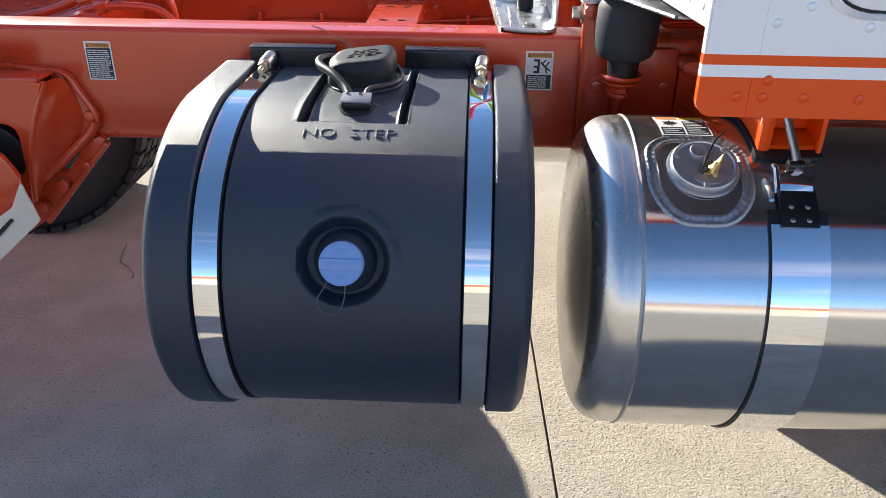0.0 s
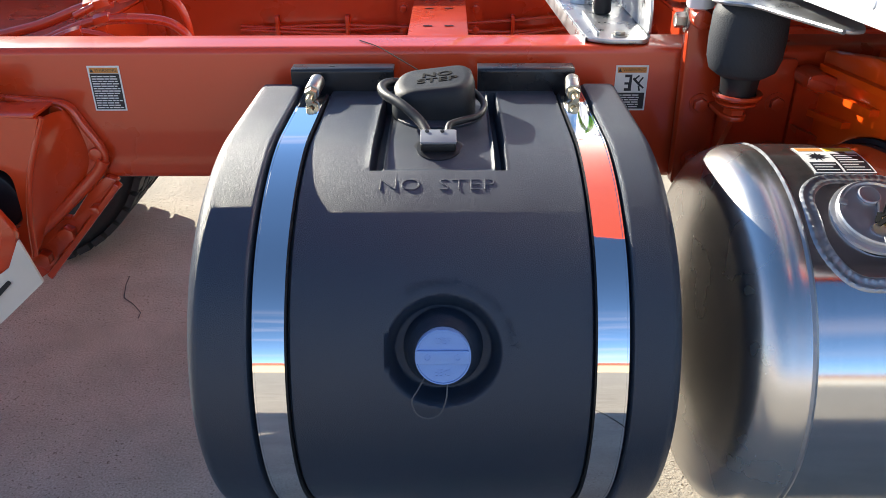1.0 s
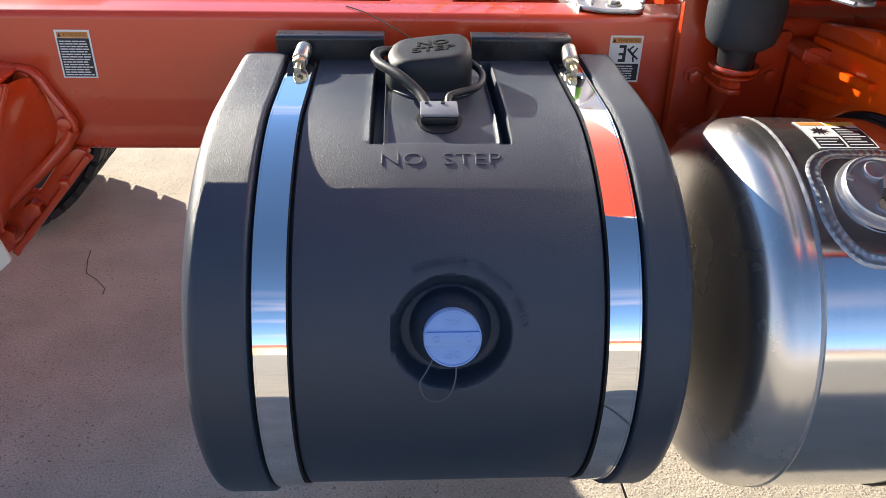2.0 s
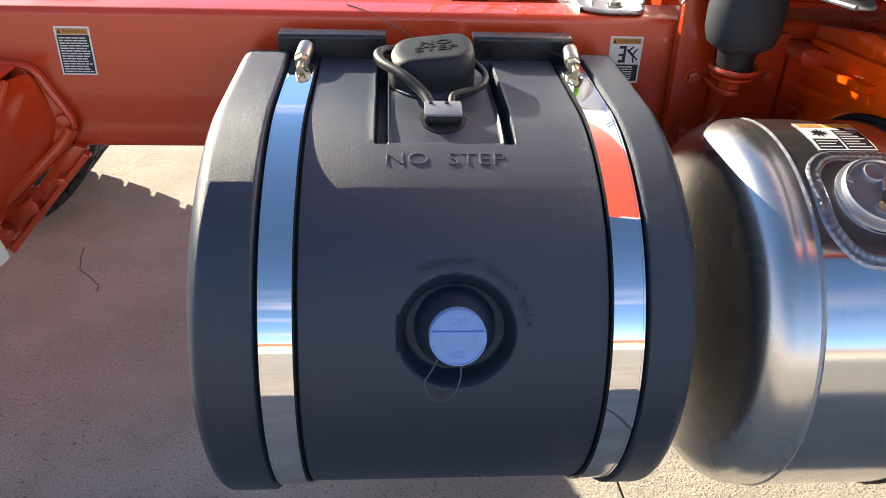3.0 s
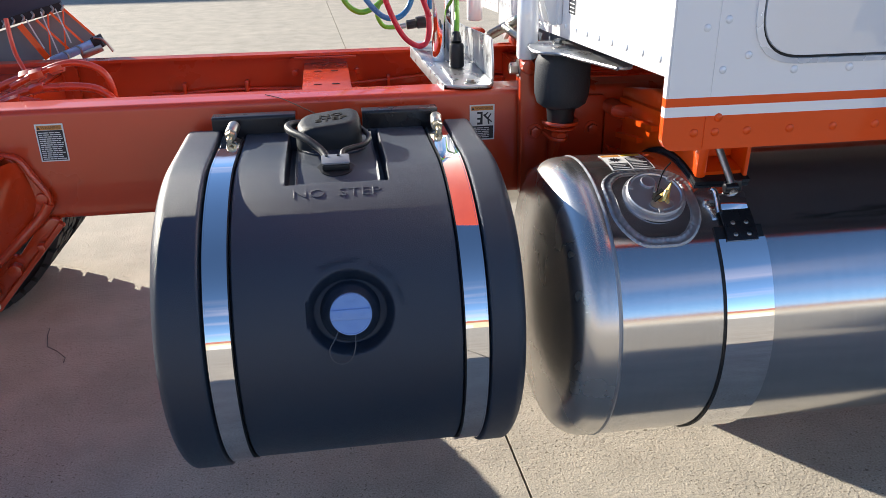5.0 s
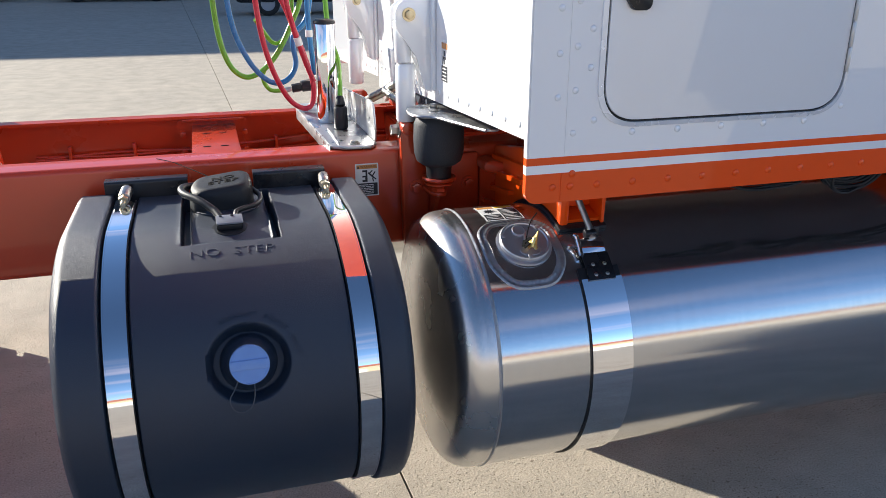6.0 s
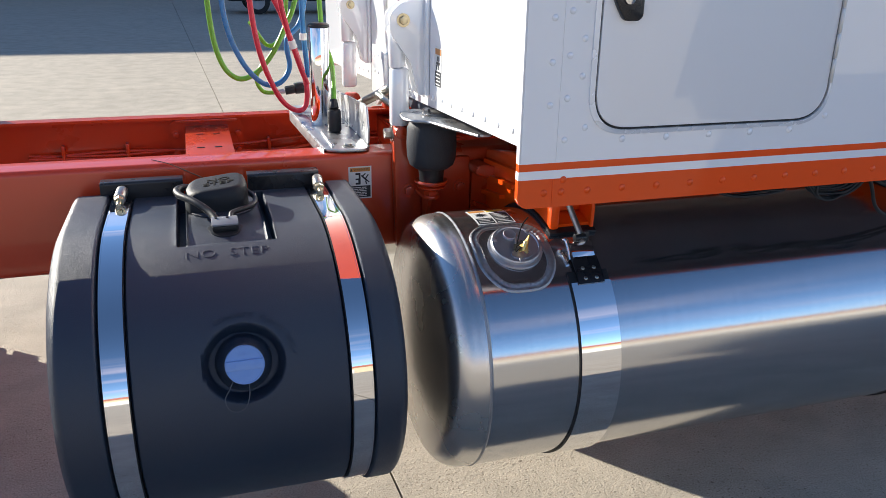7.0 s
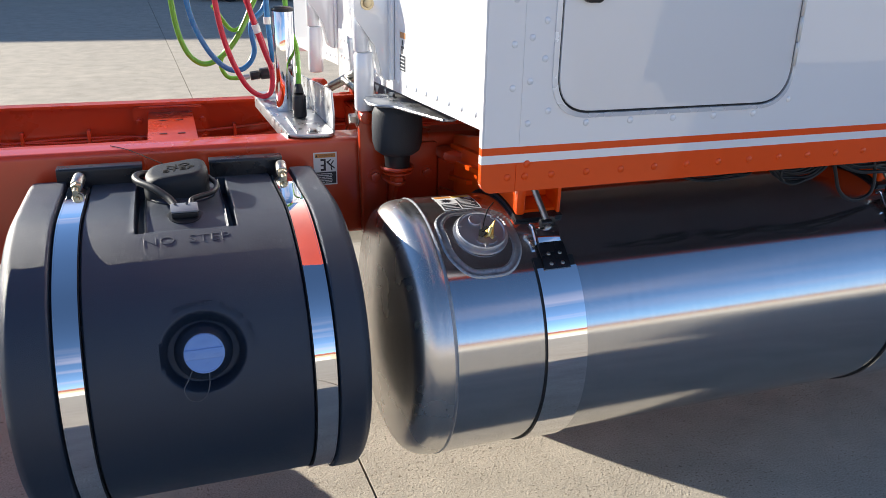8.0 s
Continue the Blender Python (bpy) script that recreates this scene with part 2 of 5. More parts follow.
def plate_bm(outline, m, thick, bevel=0.0, bm=None):
    """A flat plate: outline in the x, y of m, thickness along its z."""
    o = bmesh.new()
    lo = [o.verts.new(m @ Vector((x, y, 0))) for x, y in outline]
    hi = [o.verts.new(m @ Vector((x, y, thick))) for x, y in outline]
    k = len(outline)
    o.faces.new(lo[::-1])
    o.faces.new(hi)
    for i in range(k):
        o.faces.new((lo[i], lo[(i + 1) % k], hi[(i + 1) % k], hi[i]))
    bmesh.ops.recalc_face_normals(o, faces=o.faces[:])
    if bevel:
        bmesh.ops.bevel(o, geom=o.edges[:], offset=bevel, segments=2, affect="EDGES", profile=0.5)
    return join(bm, o)


def rounded(points, r, n=5):
    """An outline with its corners rounded."""
    out = []
    k = len(points)
    for i in range(k):
        p, a, b = Vector(points[i]), Vector(points[i - 1]), Vector(points[(i + 1) % k])
        da, db = (a - p), (b - p)
        s = min(r, da.length * 0.45, db.length * 0.45)
        pa, pb = p + da.normalized() * s, p + db.normalized() * s
        for j in range(n + 1):
            t = j / n
            out.append(tuple((1 - t) ** 2 * pa + 2 * t * (1 - t) * p + t * t * pb))
    return out


FRONT = lambda y: pose(0, y, 0, 90, 0, 0)


def text_bm(words, size, depth, place, align="CENTER", weight=-0.006, bevel=0.0):
    """Raised lettering; place turns the flat letters (x, y, height) into the world."""
    cu = bpy.data.curves.new("letters", "FONT")
    cu.body, cu.size, cu.extrude, cu.align_x, cu.align_y = words, size, depth, align, "CENTER"
    cu.resolution_u = 3
    cu.bevel_depth, cu.bevel_resolution = bevel, 1
    cu.offset = weight * size
    ob = bpy.data.objects.new("letters", cu)
    scene.collection.objects.link(ob)
    me = bpy.data.meshes.new_from_object(ob.evaluated_get(bpy.context.evaluated_depsgraph_get()))
    b = bmesh.new()
    b.from_mesh(me)
    bmesh.ops.remove_doubles(b, verts=b.verts[:], dist=1e-6)
    bmesh.ops.subdivide_edges(b, edges=[e for e in b.edges if e.calc_length() > size * 0.3], cuts=2)
    for v in b.verts:
        v.co = place(v.co)
    bpy.data.objects.remove(ob)
    bpy.data.meshes.remove(me)
    bpy.data.curves.remove(cu)
    return b


def letters(words, size, depth, place, mat, parent, label="", weight=-0.006, bevel=0.0):
    """Raised lettering, each letter a part of its own."""
    whole = text_bm(words, size, depth, place, weight=weight, bevel=bevel)
    left = set(whole.verts)
    while left:
        stack, group = [left.pop()], []
        while stack:
            v = stack.pop()
            group.append(v)
            for e in v.link_edges:
                w = e.other_vert(v)
                if w in left:
                    left.remove(w)
                    stack.append(w)
        one = bmesh.new()
        twin = {v: one.verts.new(v.co) for v in group}
        for f in {f for v in group for f in v.link_faces}:
            one.faces.new([twin[v] for v in f.verts])
        part("letter", one, mat, parent, label, smooth=bevel > 0)
    whole.free()


def step(a, b, v):
    t = min(1.0, max(0.0, (v - a) / (b - a)))
    return t * t * (3 - 2 * t)


def yz(x):
    """A plate drawn in y, z; its thickness runs to +x."""
    return Matrix(((0, 0, 1, x), (1, 0, 0, 0), (0, 1, 0, 0), (0, 0, 0, 1)))


def flat(z):
    return Matrix.Translation((0, 0, z))


def bolt_bm(at, way, r=0.012, h=0.012, washer=True, bm=None):
    """A hexagon bolt head with its washer, standing off a face along way."""
    a, w = Vector(at), Vector(way).normalized()
    if washer:
        bm = rod_bm(a, a + w * 0.003, r * 1.45, n=20, bm=bm)
    return rod_bm(a + w * (0.003 if washer else 0), a + w * h, r, r * 0.96, n=6, bevel=r * 0.08, bm=bm)


# ---- ground and distance ----
def build_ground():
    turn = Matrix.Translation((0.668, 2.0, 0)) @ pose(0, 0, 0, 0, 0, 2.0)
    bm = bmesh.new()
    far, w, d = 900.0, 0.004, 0.018
    xs = [(-far, 0), (-w, 0), (-w * 0.7, -d), (w * 0.7, -d), (w, 0), (far, 0)]
    ys = [-far, -8, 0, 4, 8, 16, 30, far]
    grid = [[bm.verts.new(turn @ Vector((x, y, z))) for x, z in xs] for y in ys]
    for a, b in zip(grid, grid[1:]):
        for i in range(len(xs) - 1):
            bm.faces.new((a[i], a[i + 1], b[i + 1], b[i]))
    tagged(part("ground", bm, CONCRETE, smooth=False), "pale pitted concrete yard with a saw-cut joint", "ground", kind="structure")


build_ground()


def build_twigs():
    """A thin dark twig lying on the concrete."""
    bm = tube_bm([(-0.862, 2.93, 0.003), (-0.852, 2.87, 0.006), (-0.83, 2.79, 0.004), (-0.785, 2.75, 0.005), (-0.744, 2.7, 0.004), (-0.742, 2.67, 0.003)], 0.0014, n=6, curved=False)
    tagged(part("twig", bm, RUBBER), "thin dark bent twig lying on the concrete", "twig")


build_twigs()


def hall(name, x0, x1, y0, y1, height, mat, label, bays, door_side):
    """A long plain yard building with roof edge, bay ribs and roller doors on one long side."""
    b = thing(name, label, "building")
    part("wall", box_bm(x0, x1, y0, y1, 0, height), mat, b, smooth=False)
    part("roof", box_bm(x0 - 0.4, x1 + 0.4, y0 - 0.4, y1 + 0.4, height, height + 1.4), BRICK_RED, b, smooth=False)
    face = y0 if door_side < 0 else y1
    for i in range(bays):
        x = x0 + (i + 0.5) * (x1 - x0) / bays
        half = (x1 - x0) / bays * 0.3
        part("roller_door", box_bm(x - half, x + half, face - 0.06, face + 0.06, 0, height * 0.62), PALE_WALL, b, smooth=False)
    return b


hall("yard_building", -70, 60, 36, 60, 9.52, GREY_WALL, "large grey metal-clad building casting a long shade over the yard", 9, -1)
hall("low_building", -90, 90, -75, -60, 4.6, TAN_WALL, "long low tan building with a red-brown roof edge", 14, 1)


def parked_car(x, y, mat, label):
    c = thing("parked_car", label, "car", "cars parked in the shade")
    side = [(-2.2, 0.35), (2.2, 0.35), (2.25, 0.8), (1.3, 1.0), (0.75, 1.5), (-1.1, 1.5), (-1.9, 1.05), (-2.25, 0.95)]
    part("body", plate_bm(rounded([(x + a, b) for a, b in side], 0.15), FRONT(y + 0.85), 1.7, 0.06), mat, c)
    part("side_window", plate_bm([(x - 1.0, 1.05), (x + 0.85, 1.05), (x + 0.6, 1.4), (x - 0.85, 1.4)], FRONT(y - 0.855), 0.02), BLACK_PAINT, c)
    for dx in (-1.35, 1.35):
        for dy in (-0.87, 0.67):
            w = part("wheel", lathe_bm([(0.2, 0), (0.29, 0), (0.33, 0.03), (0.33, 0.17), (0.29, 0.2), (0.2, 0.2)], Matrix.Translation((x + dx, y + dy + 0.2, 0.33)) @ pose(0, 0, 0, 90), 28), TYRE, c)
            part("rim", lathe_bm([(0.001, 0.13), (0.12, 0.15), (0.2, 0.17), (0.2, 0.05)], Matrix.Translation((x + dx, y + dy + 0.2, 0.33)) @ pose(0, 0, 0, 90), 24), GREY_WALL, w)
    return c


parked_car(-2.6, 33.0, BLACK_PAINT, "dark parked car standing in the building's shade")
parked_car(3.4, 24.0, BLACK_PAINT, "dark parked car standing in the building's shade")
parked_car(-8.5, 33.5, GREY_WALL, "grey parked car standing in the building's shade")


# ---- the truck's chassis ----
RAIL_Y, RAIL_TOP, RAIL_LOW, FLANGE, WEB = 2.094, 1.006, 0.735, 0.095, 0.009


def channel(y, side, top, low, FLANGE=FLANGE):
    """Outline of a C rail in y, z. side +1: its flanges point to +y."""
    r, s = 0.014, side
    out = []
    for k in range(5):
        a = radians(22.5 * k)
        out.append((y + s * (r - r * math.cos(a)), top - r + r * math.sin(a)))
    out += [(y + s * FLANGE, top), (y + s * FLANGE, top - WEB), (y + s * WEB, top - WEB), (y + s * WEB, low + WEB), (y + s * FLANGE, low + WEB), (y + s * FLANGE, low)]
    for k in range(5):
        a = radians(22.5 * k)
        out.append((y + s * (r - r * math.sin(a)), low + r - r * math.cos(a)))
    return out


chassis = thing("truck_chassis", "glossy orange-red painted steel truck frame with two channel rails", "truck frame")
part("frame_rail", plate_bm(channel(RAIL_Y, 1, RAIL_TOP, RAIL_LOW), yz(-3.6), 8.5), ORANGE, chassis)
part("frame_rail", plate_bm(channel(2.9, -1, 0.987, 0.716, 0.07), yz(-3.6), 8.5), ORANGE, chassis)


def crossmember(x0, x1, top):
    bm = box_bm(x0, x1, RAIL_Y + 0.012, 2.885, top - 0.008, top, 0.003)
    for x in (x0, x1 - 0.008):
        box_bm(x, x + 0.008, RAIL_Y + 0.012, 2.885, top - 0.16, top - 0.009, bm=bm)
    c = part("crossmember", bm, ORANGE, chassis)
    for y in (2.52, 2.72):
        for x in (x0 + 0.045, x1 - 0.045):
            part("slot", box_bm(x - 0.011, x + 0.011, y - 0.003, y + 0.003, top + 0.0005, top + 0.002), BLACK_PAINT, c)
    for y, s in ((2.882, -1), (RAIL_Y + 0.02, 1)):
        g = bmesh.new()
        g = plate_bm(rounded([(x0 - 0.05, top - 0.13), (x1 + 0.05, top - 0.13), (x1 + 0.05, top + 0.012), (x1 + 0.015, top + 0.03), (x0 - 0.015, top + 0.03), (x0 - 0.05, top + 0.012)], 0.012), FRONT(y), 0.01, bm=g)
        plate = part("end_plate", g, ORANGE, c)
        if s < 0 and 0 < x0 < 0.5:
            part("lip", box_bm(x0 - 0.03, x1 + 0.03, y - 0.045, y - 0.01, top + 0.018, top + 0.028, 0.003), ORANGE, plate)
            part("clip", box_bm(x0 + 0.055, x0 + 0.085, y - 0.03, y - 0.012, top + 0.029, top + 0.036, 0.002), STICKER_WHITE, plate)
            for x in (x0 - 0.032, x1 + 0.032):
                for z in (top - 0.03, top - 0.09):
                    part("bolt", bolt_bm((x, y - 0.01, z), (0, -1, 0), 0.011), ORANGE, plate)
    return c


crossmember(0.148, 0.29, 0.948)
crossmember(-1.25, -0.62, 0.95)
# unseen crossmember, added to keep the sun off the outrigger
crossmember(0.82, 0.95, 0.96)


def wiring(points, r, name="cable", mat=ORANGE):
    return part(name, tube_bm(points, r, 14), mat, chassis)


for k, (z, y) in enumerate(((0.86, 2.868), (0.848, 2.862), (0.872, 2.87), (0.835, 2.87))):
    wiring([(-0.35 + 0.25 * i, y + 0.004 * math.sin(i * 2.1 + k), z + 0.012 * math.sin(i * 1.3 + k * 1.7) + (0.02 if i > 3 else 0)) for i in range(9)], 0.005)
for x in (-0.25, -0.05, 0.42, 0.6):
    part("cable_clip", box_bm(x, x + 0.012, 2.855, 2.885, 0.825, 0.9, 0.003), ORANGE, chassis)
# hoses and fittings in a heap between the rails
for pts, r in (([(-0.6, 2.4, 1.0), (-0.51, 2.4, 1.04), (-0.442, 2.4, 1.057), (-0.377, 2.4, 1.04), (-0.35, 2.4, 0.995), (-0.345, 2.4, 0.9)], 0.009),
               ([(-0.7, 2.38, 0.94), (-0.58, 2.38, 0.985), (-0.51, 2.38, 0.998), (-0.41, 2.38, 0.996), (-0.36, 2.38, 0.975), (-0.335, 2.38, 0.93), (-0.33, 2.38, 0.85)], 0.011),
               ([(-0.7, 2.34, 0.93), (-0.6, 2.34, 0.975), (-0.54, 2.34, 0.975), (-0.49, 2.34, 0.955), (-0.45, 2.34, 0.9)], 0.009),
               ([(-0.85, 2.42, 0.94), (-0.7, 2.42, 0.975), (-0.6, 2.42, 1.01), (-0.52, 2.42, 1.035)], 0.012),
               ([(-0.75, 2.3, 0.94), (-0.62, 2.3, 0.965), (-0.52, 2.3, 0.965), (-0.47, 2.3, 0.93)], 0.008),
               ([(-0.62, 2.52, 1.16), (-0.61, 2.5, 1.08), (-0.58, 2.46, 1.03), (-0.55, 2.42, 1.0)], 0.006)):
    wiring(pts, r, "hose")
for x, y, z, r in ((-0.53, 2.4, 1.03, 0.016), (-0.48, 2.4, 1.045, 0.014), (-0.53, 2.38, 0.998, 0.014), (-0.58, 2.34, 0.977, 0.013), (-0.56, 2.42, 1.02, 0.021)):
    part("hose_fitting", rod_bm((x - 0.018, y, z - 0.005), (x + 0.018, y, z + 0.005), r, n=6, bevel=0.002), ORANGE, chassis)
wiring([(0.07, 2.14, 1.008), (0.11, 2.09, 1.008), (0.15, 2.02, 1.006), (0.19, 1.96, 1.0)], 0.001, "thin_wire", WIRE)


def spring_hanger():
    """The cast suspension hanger bolted to the rail: rimmed flange, box with a window, and the arm below."""
    h = thing("spring_hanger", "orange-painted cast suspension hanger bolted to the frame rail", "suspension hanger")
    plate = rounded([(-0.443, 0.79), (-0.502, 0.905), (-0.575, 0.914), (-0.95, 0.94), (-0.95, 0.56), (-0.66, 0.56), (-0.632, 0.6), (-0.468, 0.757)], 0.02)
    part("flange", plate_bm(plate, FRONT(RAIL_Y - 0.001), 0.014, 0.004), ORANGE, h)
    part("rim", tube_bm([(-0.62, 2.078, 0.913), (-0.575, 2.078, 0.907), (-0.51, 2.078, 0.897), (-0.482, 2.078, 0.852), (-0.452, 2.078, 0.795), (-0.462, 2.078, 0.772)], 0.0065, 12), ORANGE, h)
    part("lower_rim", tube_bm([(-0.456, 2.076, 0.783), (-0.475, 2.074, 0.755), (-0.52, 2.066, 0.712), (-0.575, 2.052, 0.664), (-0.622, 2.03, 0.622), (-0.64, 2.01, 0.57)], 0.0125, 14), ORANGE, h)
    # sloping side of the box, from the flange out to the front edge
    near = smooth_line([Vector(p) for p in ((-0.52, 2.0, 0.9), (-0.537, 1.995, 0.858), (-0.566, 1.99, 0.785), (-0.588, 1.99, 0.7), (-0.6, 1.99, 0.61))], 6)
    back = smooth_line([Vector(p) for p in ((-0.508, 2.079, 0.888), (-0.492, 2.079, 0.845), (-0.488, 2.079, 0.78), (-0.53, 2.079, 0.7), (-0.61, 2.06, 0.625))], 6)
    bm = bmesh.new()
    rows = []
    for a, b in zip(near, back):
        rows.append([bm.verts.new(a + (b - a) * t + Vector((0, 0.03, 0)) * math.sin(math.pi * t) * (1 - t)) for t in (0, 0.08, 0.2, 0.4, 0.6, 0.8, 1)])
    for p, q in zip(rows, rows[1:]):
        for k in range(6):
            bm.faces.new((p[k], p[k + 1], q[k + 1], q[k]))
    bmesh.ops.recalc_face_normals(bm, faces=bm.faces[:])
    part("side_web", bm, ORANGE, h)
    part("edge", tube_bm([tuple(p) for p in near], 0.006, 10, curved=False), ORANGE, h)
    # front wall with its rounded window
    outer = [(p.x - 0.002, p.z) for p in near] + [(-0.95, 0.56), (-0.95, 0.93)]
    window = rounded([(-0.6, 0.8), (-0.603, 0.67), (-0.76, 0.66), (-0.76, 0.81)], 0.035)
    bm = bmesh.new()
    for loop in (outer, window):
        vs = [bm.verts.new((x, 1.99, z)) for x, z in loop]
        for a, b in zip(vs, vs[1:] + vs[:1]):
            bm.edges.new((a, b))
    bmesh.ops.triangle_fill(bm, use_beauty=True, edges=bm.edges[:])
    out = bmesh.ops.extrude_face_region(bm, geom=bm.faces[:])
    for v in out["geom"]:
        if isinstance(v, bmesh.types.BMVert):
            v.co.y += 0.012
    bmesh.ops.recalc_face_normals(bm, faces=bm.faces[:])
    part("front_wall", bm, ORANGE, h, smooth=False)
    part("top_web", box_bm(-0.9, -0.53, 1.991, 2.078, 0.9, 0.908, 0.002), ORANGE, h)
    part("air_fitting", rod_bm((-0.73, 1.985, 0.935), (-0.64, 1.97, 0.935), 0.032, 0.03, 24, 0.006), BLACK_PAINT, h, "dark steel air fitting")
    part("bushing", rod_bm((-0.68, 2.01, 0.72), (-0.68, 2.078, 0.72), 0.07, n=32, bevel=0.006), RUBBER, h, "black rubber bushing")
    part("arm", plate_bm(rounded([(-0.437, 0.737), (-0.462, 0.748), (-0.502, 0.714), (-0.555, 0.648), (-0.575, 0.655), (-0.66, 0.585), (-0.95, 0.4), (-0.93, 0.32), (-0.629, 0.52)], 0.008), FRONT(2.1), 0.022, 0.004), ORANGE, h)
    part("arm_rib", plate_bm(rounded([(-0.437, 0.739), (-0.629, 0.522), (-0.62, 0.512), (-0.428, 0.73)], 0.003), FRONT(2.078), 0.02, 0.003), ORANGE, h)
    part("tab", box_bm(-0.499, -0.481, 2.05, 2.077, 0.672, 0.688, 0.004), ORANGE, h)
    for x, z in ((-0.563, 0.622), (-0.628, 0.562)):
        part("bolt", bolt_bm((x, 2.078, z), (0.1, -1, 0.05), 0.018, 0.03), ORANGE, h)
    for x, z in ((-0.47, 0.795), (-0.527, 0.885)):
        part("boss", rod_bm((x, 2.0788, z), (x, 2.072, z), 0.016, 0.014, 24, 0.002), ORANGE, h)
    return h


spring_hanger()


def fender_plate():
    """Bright metal mudguard bracket with a slotted hole and the orange arm above it."""
    f = thing("mudguard_bracket", "bare bright aluminium mudguard plate with a slotted hole", "bracket")
    part("plate", plate_bm(rounded([(-0.545, 0.6), (-0.57, 0.695), (-0.604, 0.632), (-0.655, 0.597), (-1.2, 0.4), (-1.2, 0.05), (-0.671, 0.489)], 0.006), FRONT(1.905), 0.005), BARE, f)
    part("slot", plate_bm(rounded([(-0.66, 0.562), (-0.612, 0.606), (-0.606, 0.6), (-0.654, 0.553)], 0.004), FRONT(1.8985), 0.002), BLACK_PAINT, f)
    part("arm", plate_bm(rounded([(-0.576, 0.7), (-0.61, 0.76), (-0.7, 0.79), (-1.2, 0.8), (-1.2, 0.45), (-0.66, 0.58), (-0.6, 0.63)], 0.02), FRONT(1.93), 0.02, 0.006), ORANGE, f)
    part("stay", box_bm(-0.92, -0.88, 1.9305, 1.9898, 0.62, 0.66, 0.003), ORANGE, f)
    return f


fender_plate()


# ---- wheels on the far side ----
dual = thing("rear_dual", "pair of black truck tyres with worn blocky tread", "wheels")


def truck_tyre(x, y0):
    m = Matrix.Translation((x, y0, 0.52)) @ pose(0, 0, 0, -90)
    t = part("wheel", lathe_bm([(0.29, 0.03), (0.34, 0.0), (0.42, -0.008), (0.475, 0.0), (0.5, 0.02), (0.503, 0.03), (0.503, 0.22), (0.5, 0.23), (0.475, 0.25), (0.42, 0.258), (0.34, 0.25), (0.29, 0.22)], m, 72), TYRE, dual)
    lug = bmesh.new()
    n = 46
    for i in range(n):
        for j, (a, b) in enumerate(((0.0, 0.055), (0.066, 0.118), (0.132, 0.184), (0.195, 0.25))):
            ang = 6.28318531 * (i + (0.5 if j in (1, 2) else 0)) / n
            half = 0.5 * 6.28318531 / n * 0.74
            ring = []
            for s in (-1, 1):
                for yy in (a, b):
                    for rr in (0.498, 0.52):
                        ring.append(lug.verts.new(m @ Vector((rr * math.cos(ang + s * half), rr * math.sin(ang + s * half), yy))))
            v = ring
            for q in ((0, 1, 3, 2), (4, 6, 7, 5), (0, 4, 5, 1), (2, 3, 7, 6), (1, 5, 7, 3), (0, 2, 6, 4)):
                lug.faces.new([v[k] for k in q])
    bmesh.ops.recalc_face_normals(lug, faces=lug.faces[:])
    tagged(part("tread", lug, TYRE, t, "black rubber tread blocks", smooth=False), kind="stuff")
    part("rim", lathe_bm([(0.05, 0.09), (0.2, 0.1), (0.27, 0.05), (0.3, 0.04), (0.3, 0.21), (0.27, 0.2), (0.26, 0.15), (0.05, 0.14)], m, 40), WHITE, t, "white steel rim")
    return t


truck_tyre(-1.27, 3.0)
truck_tyre(-1.27, 3.34)
# unseen beam with its hanger, added only to shade the ground at left
part("suspension_beam", box_bm(-2.4, -1.55, 2.925, 2.975, 0.45, 0.76, 0.01), ORANGE, chassis)
part("beam_hanger", box_bm(-2.1, -1.9, 2.9, 2.925, 0.5, 0.95, 0.004), ORANGE, chassis)


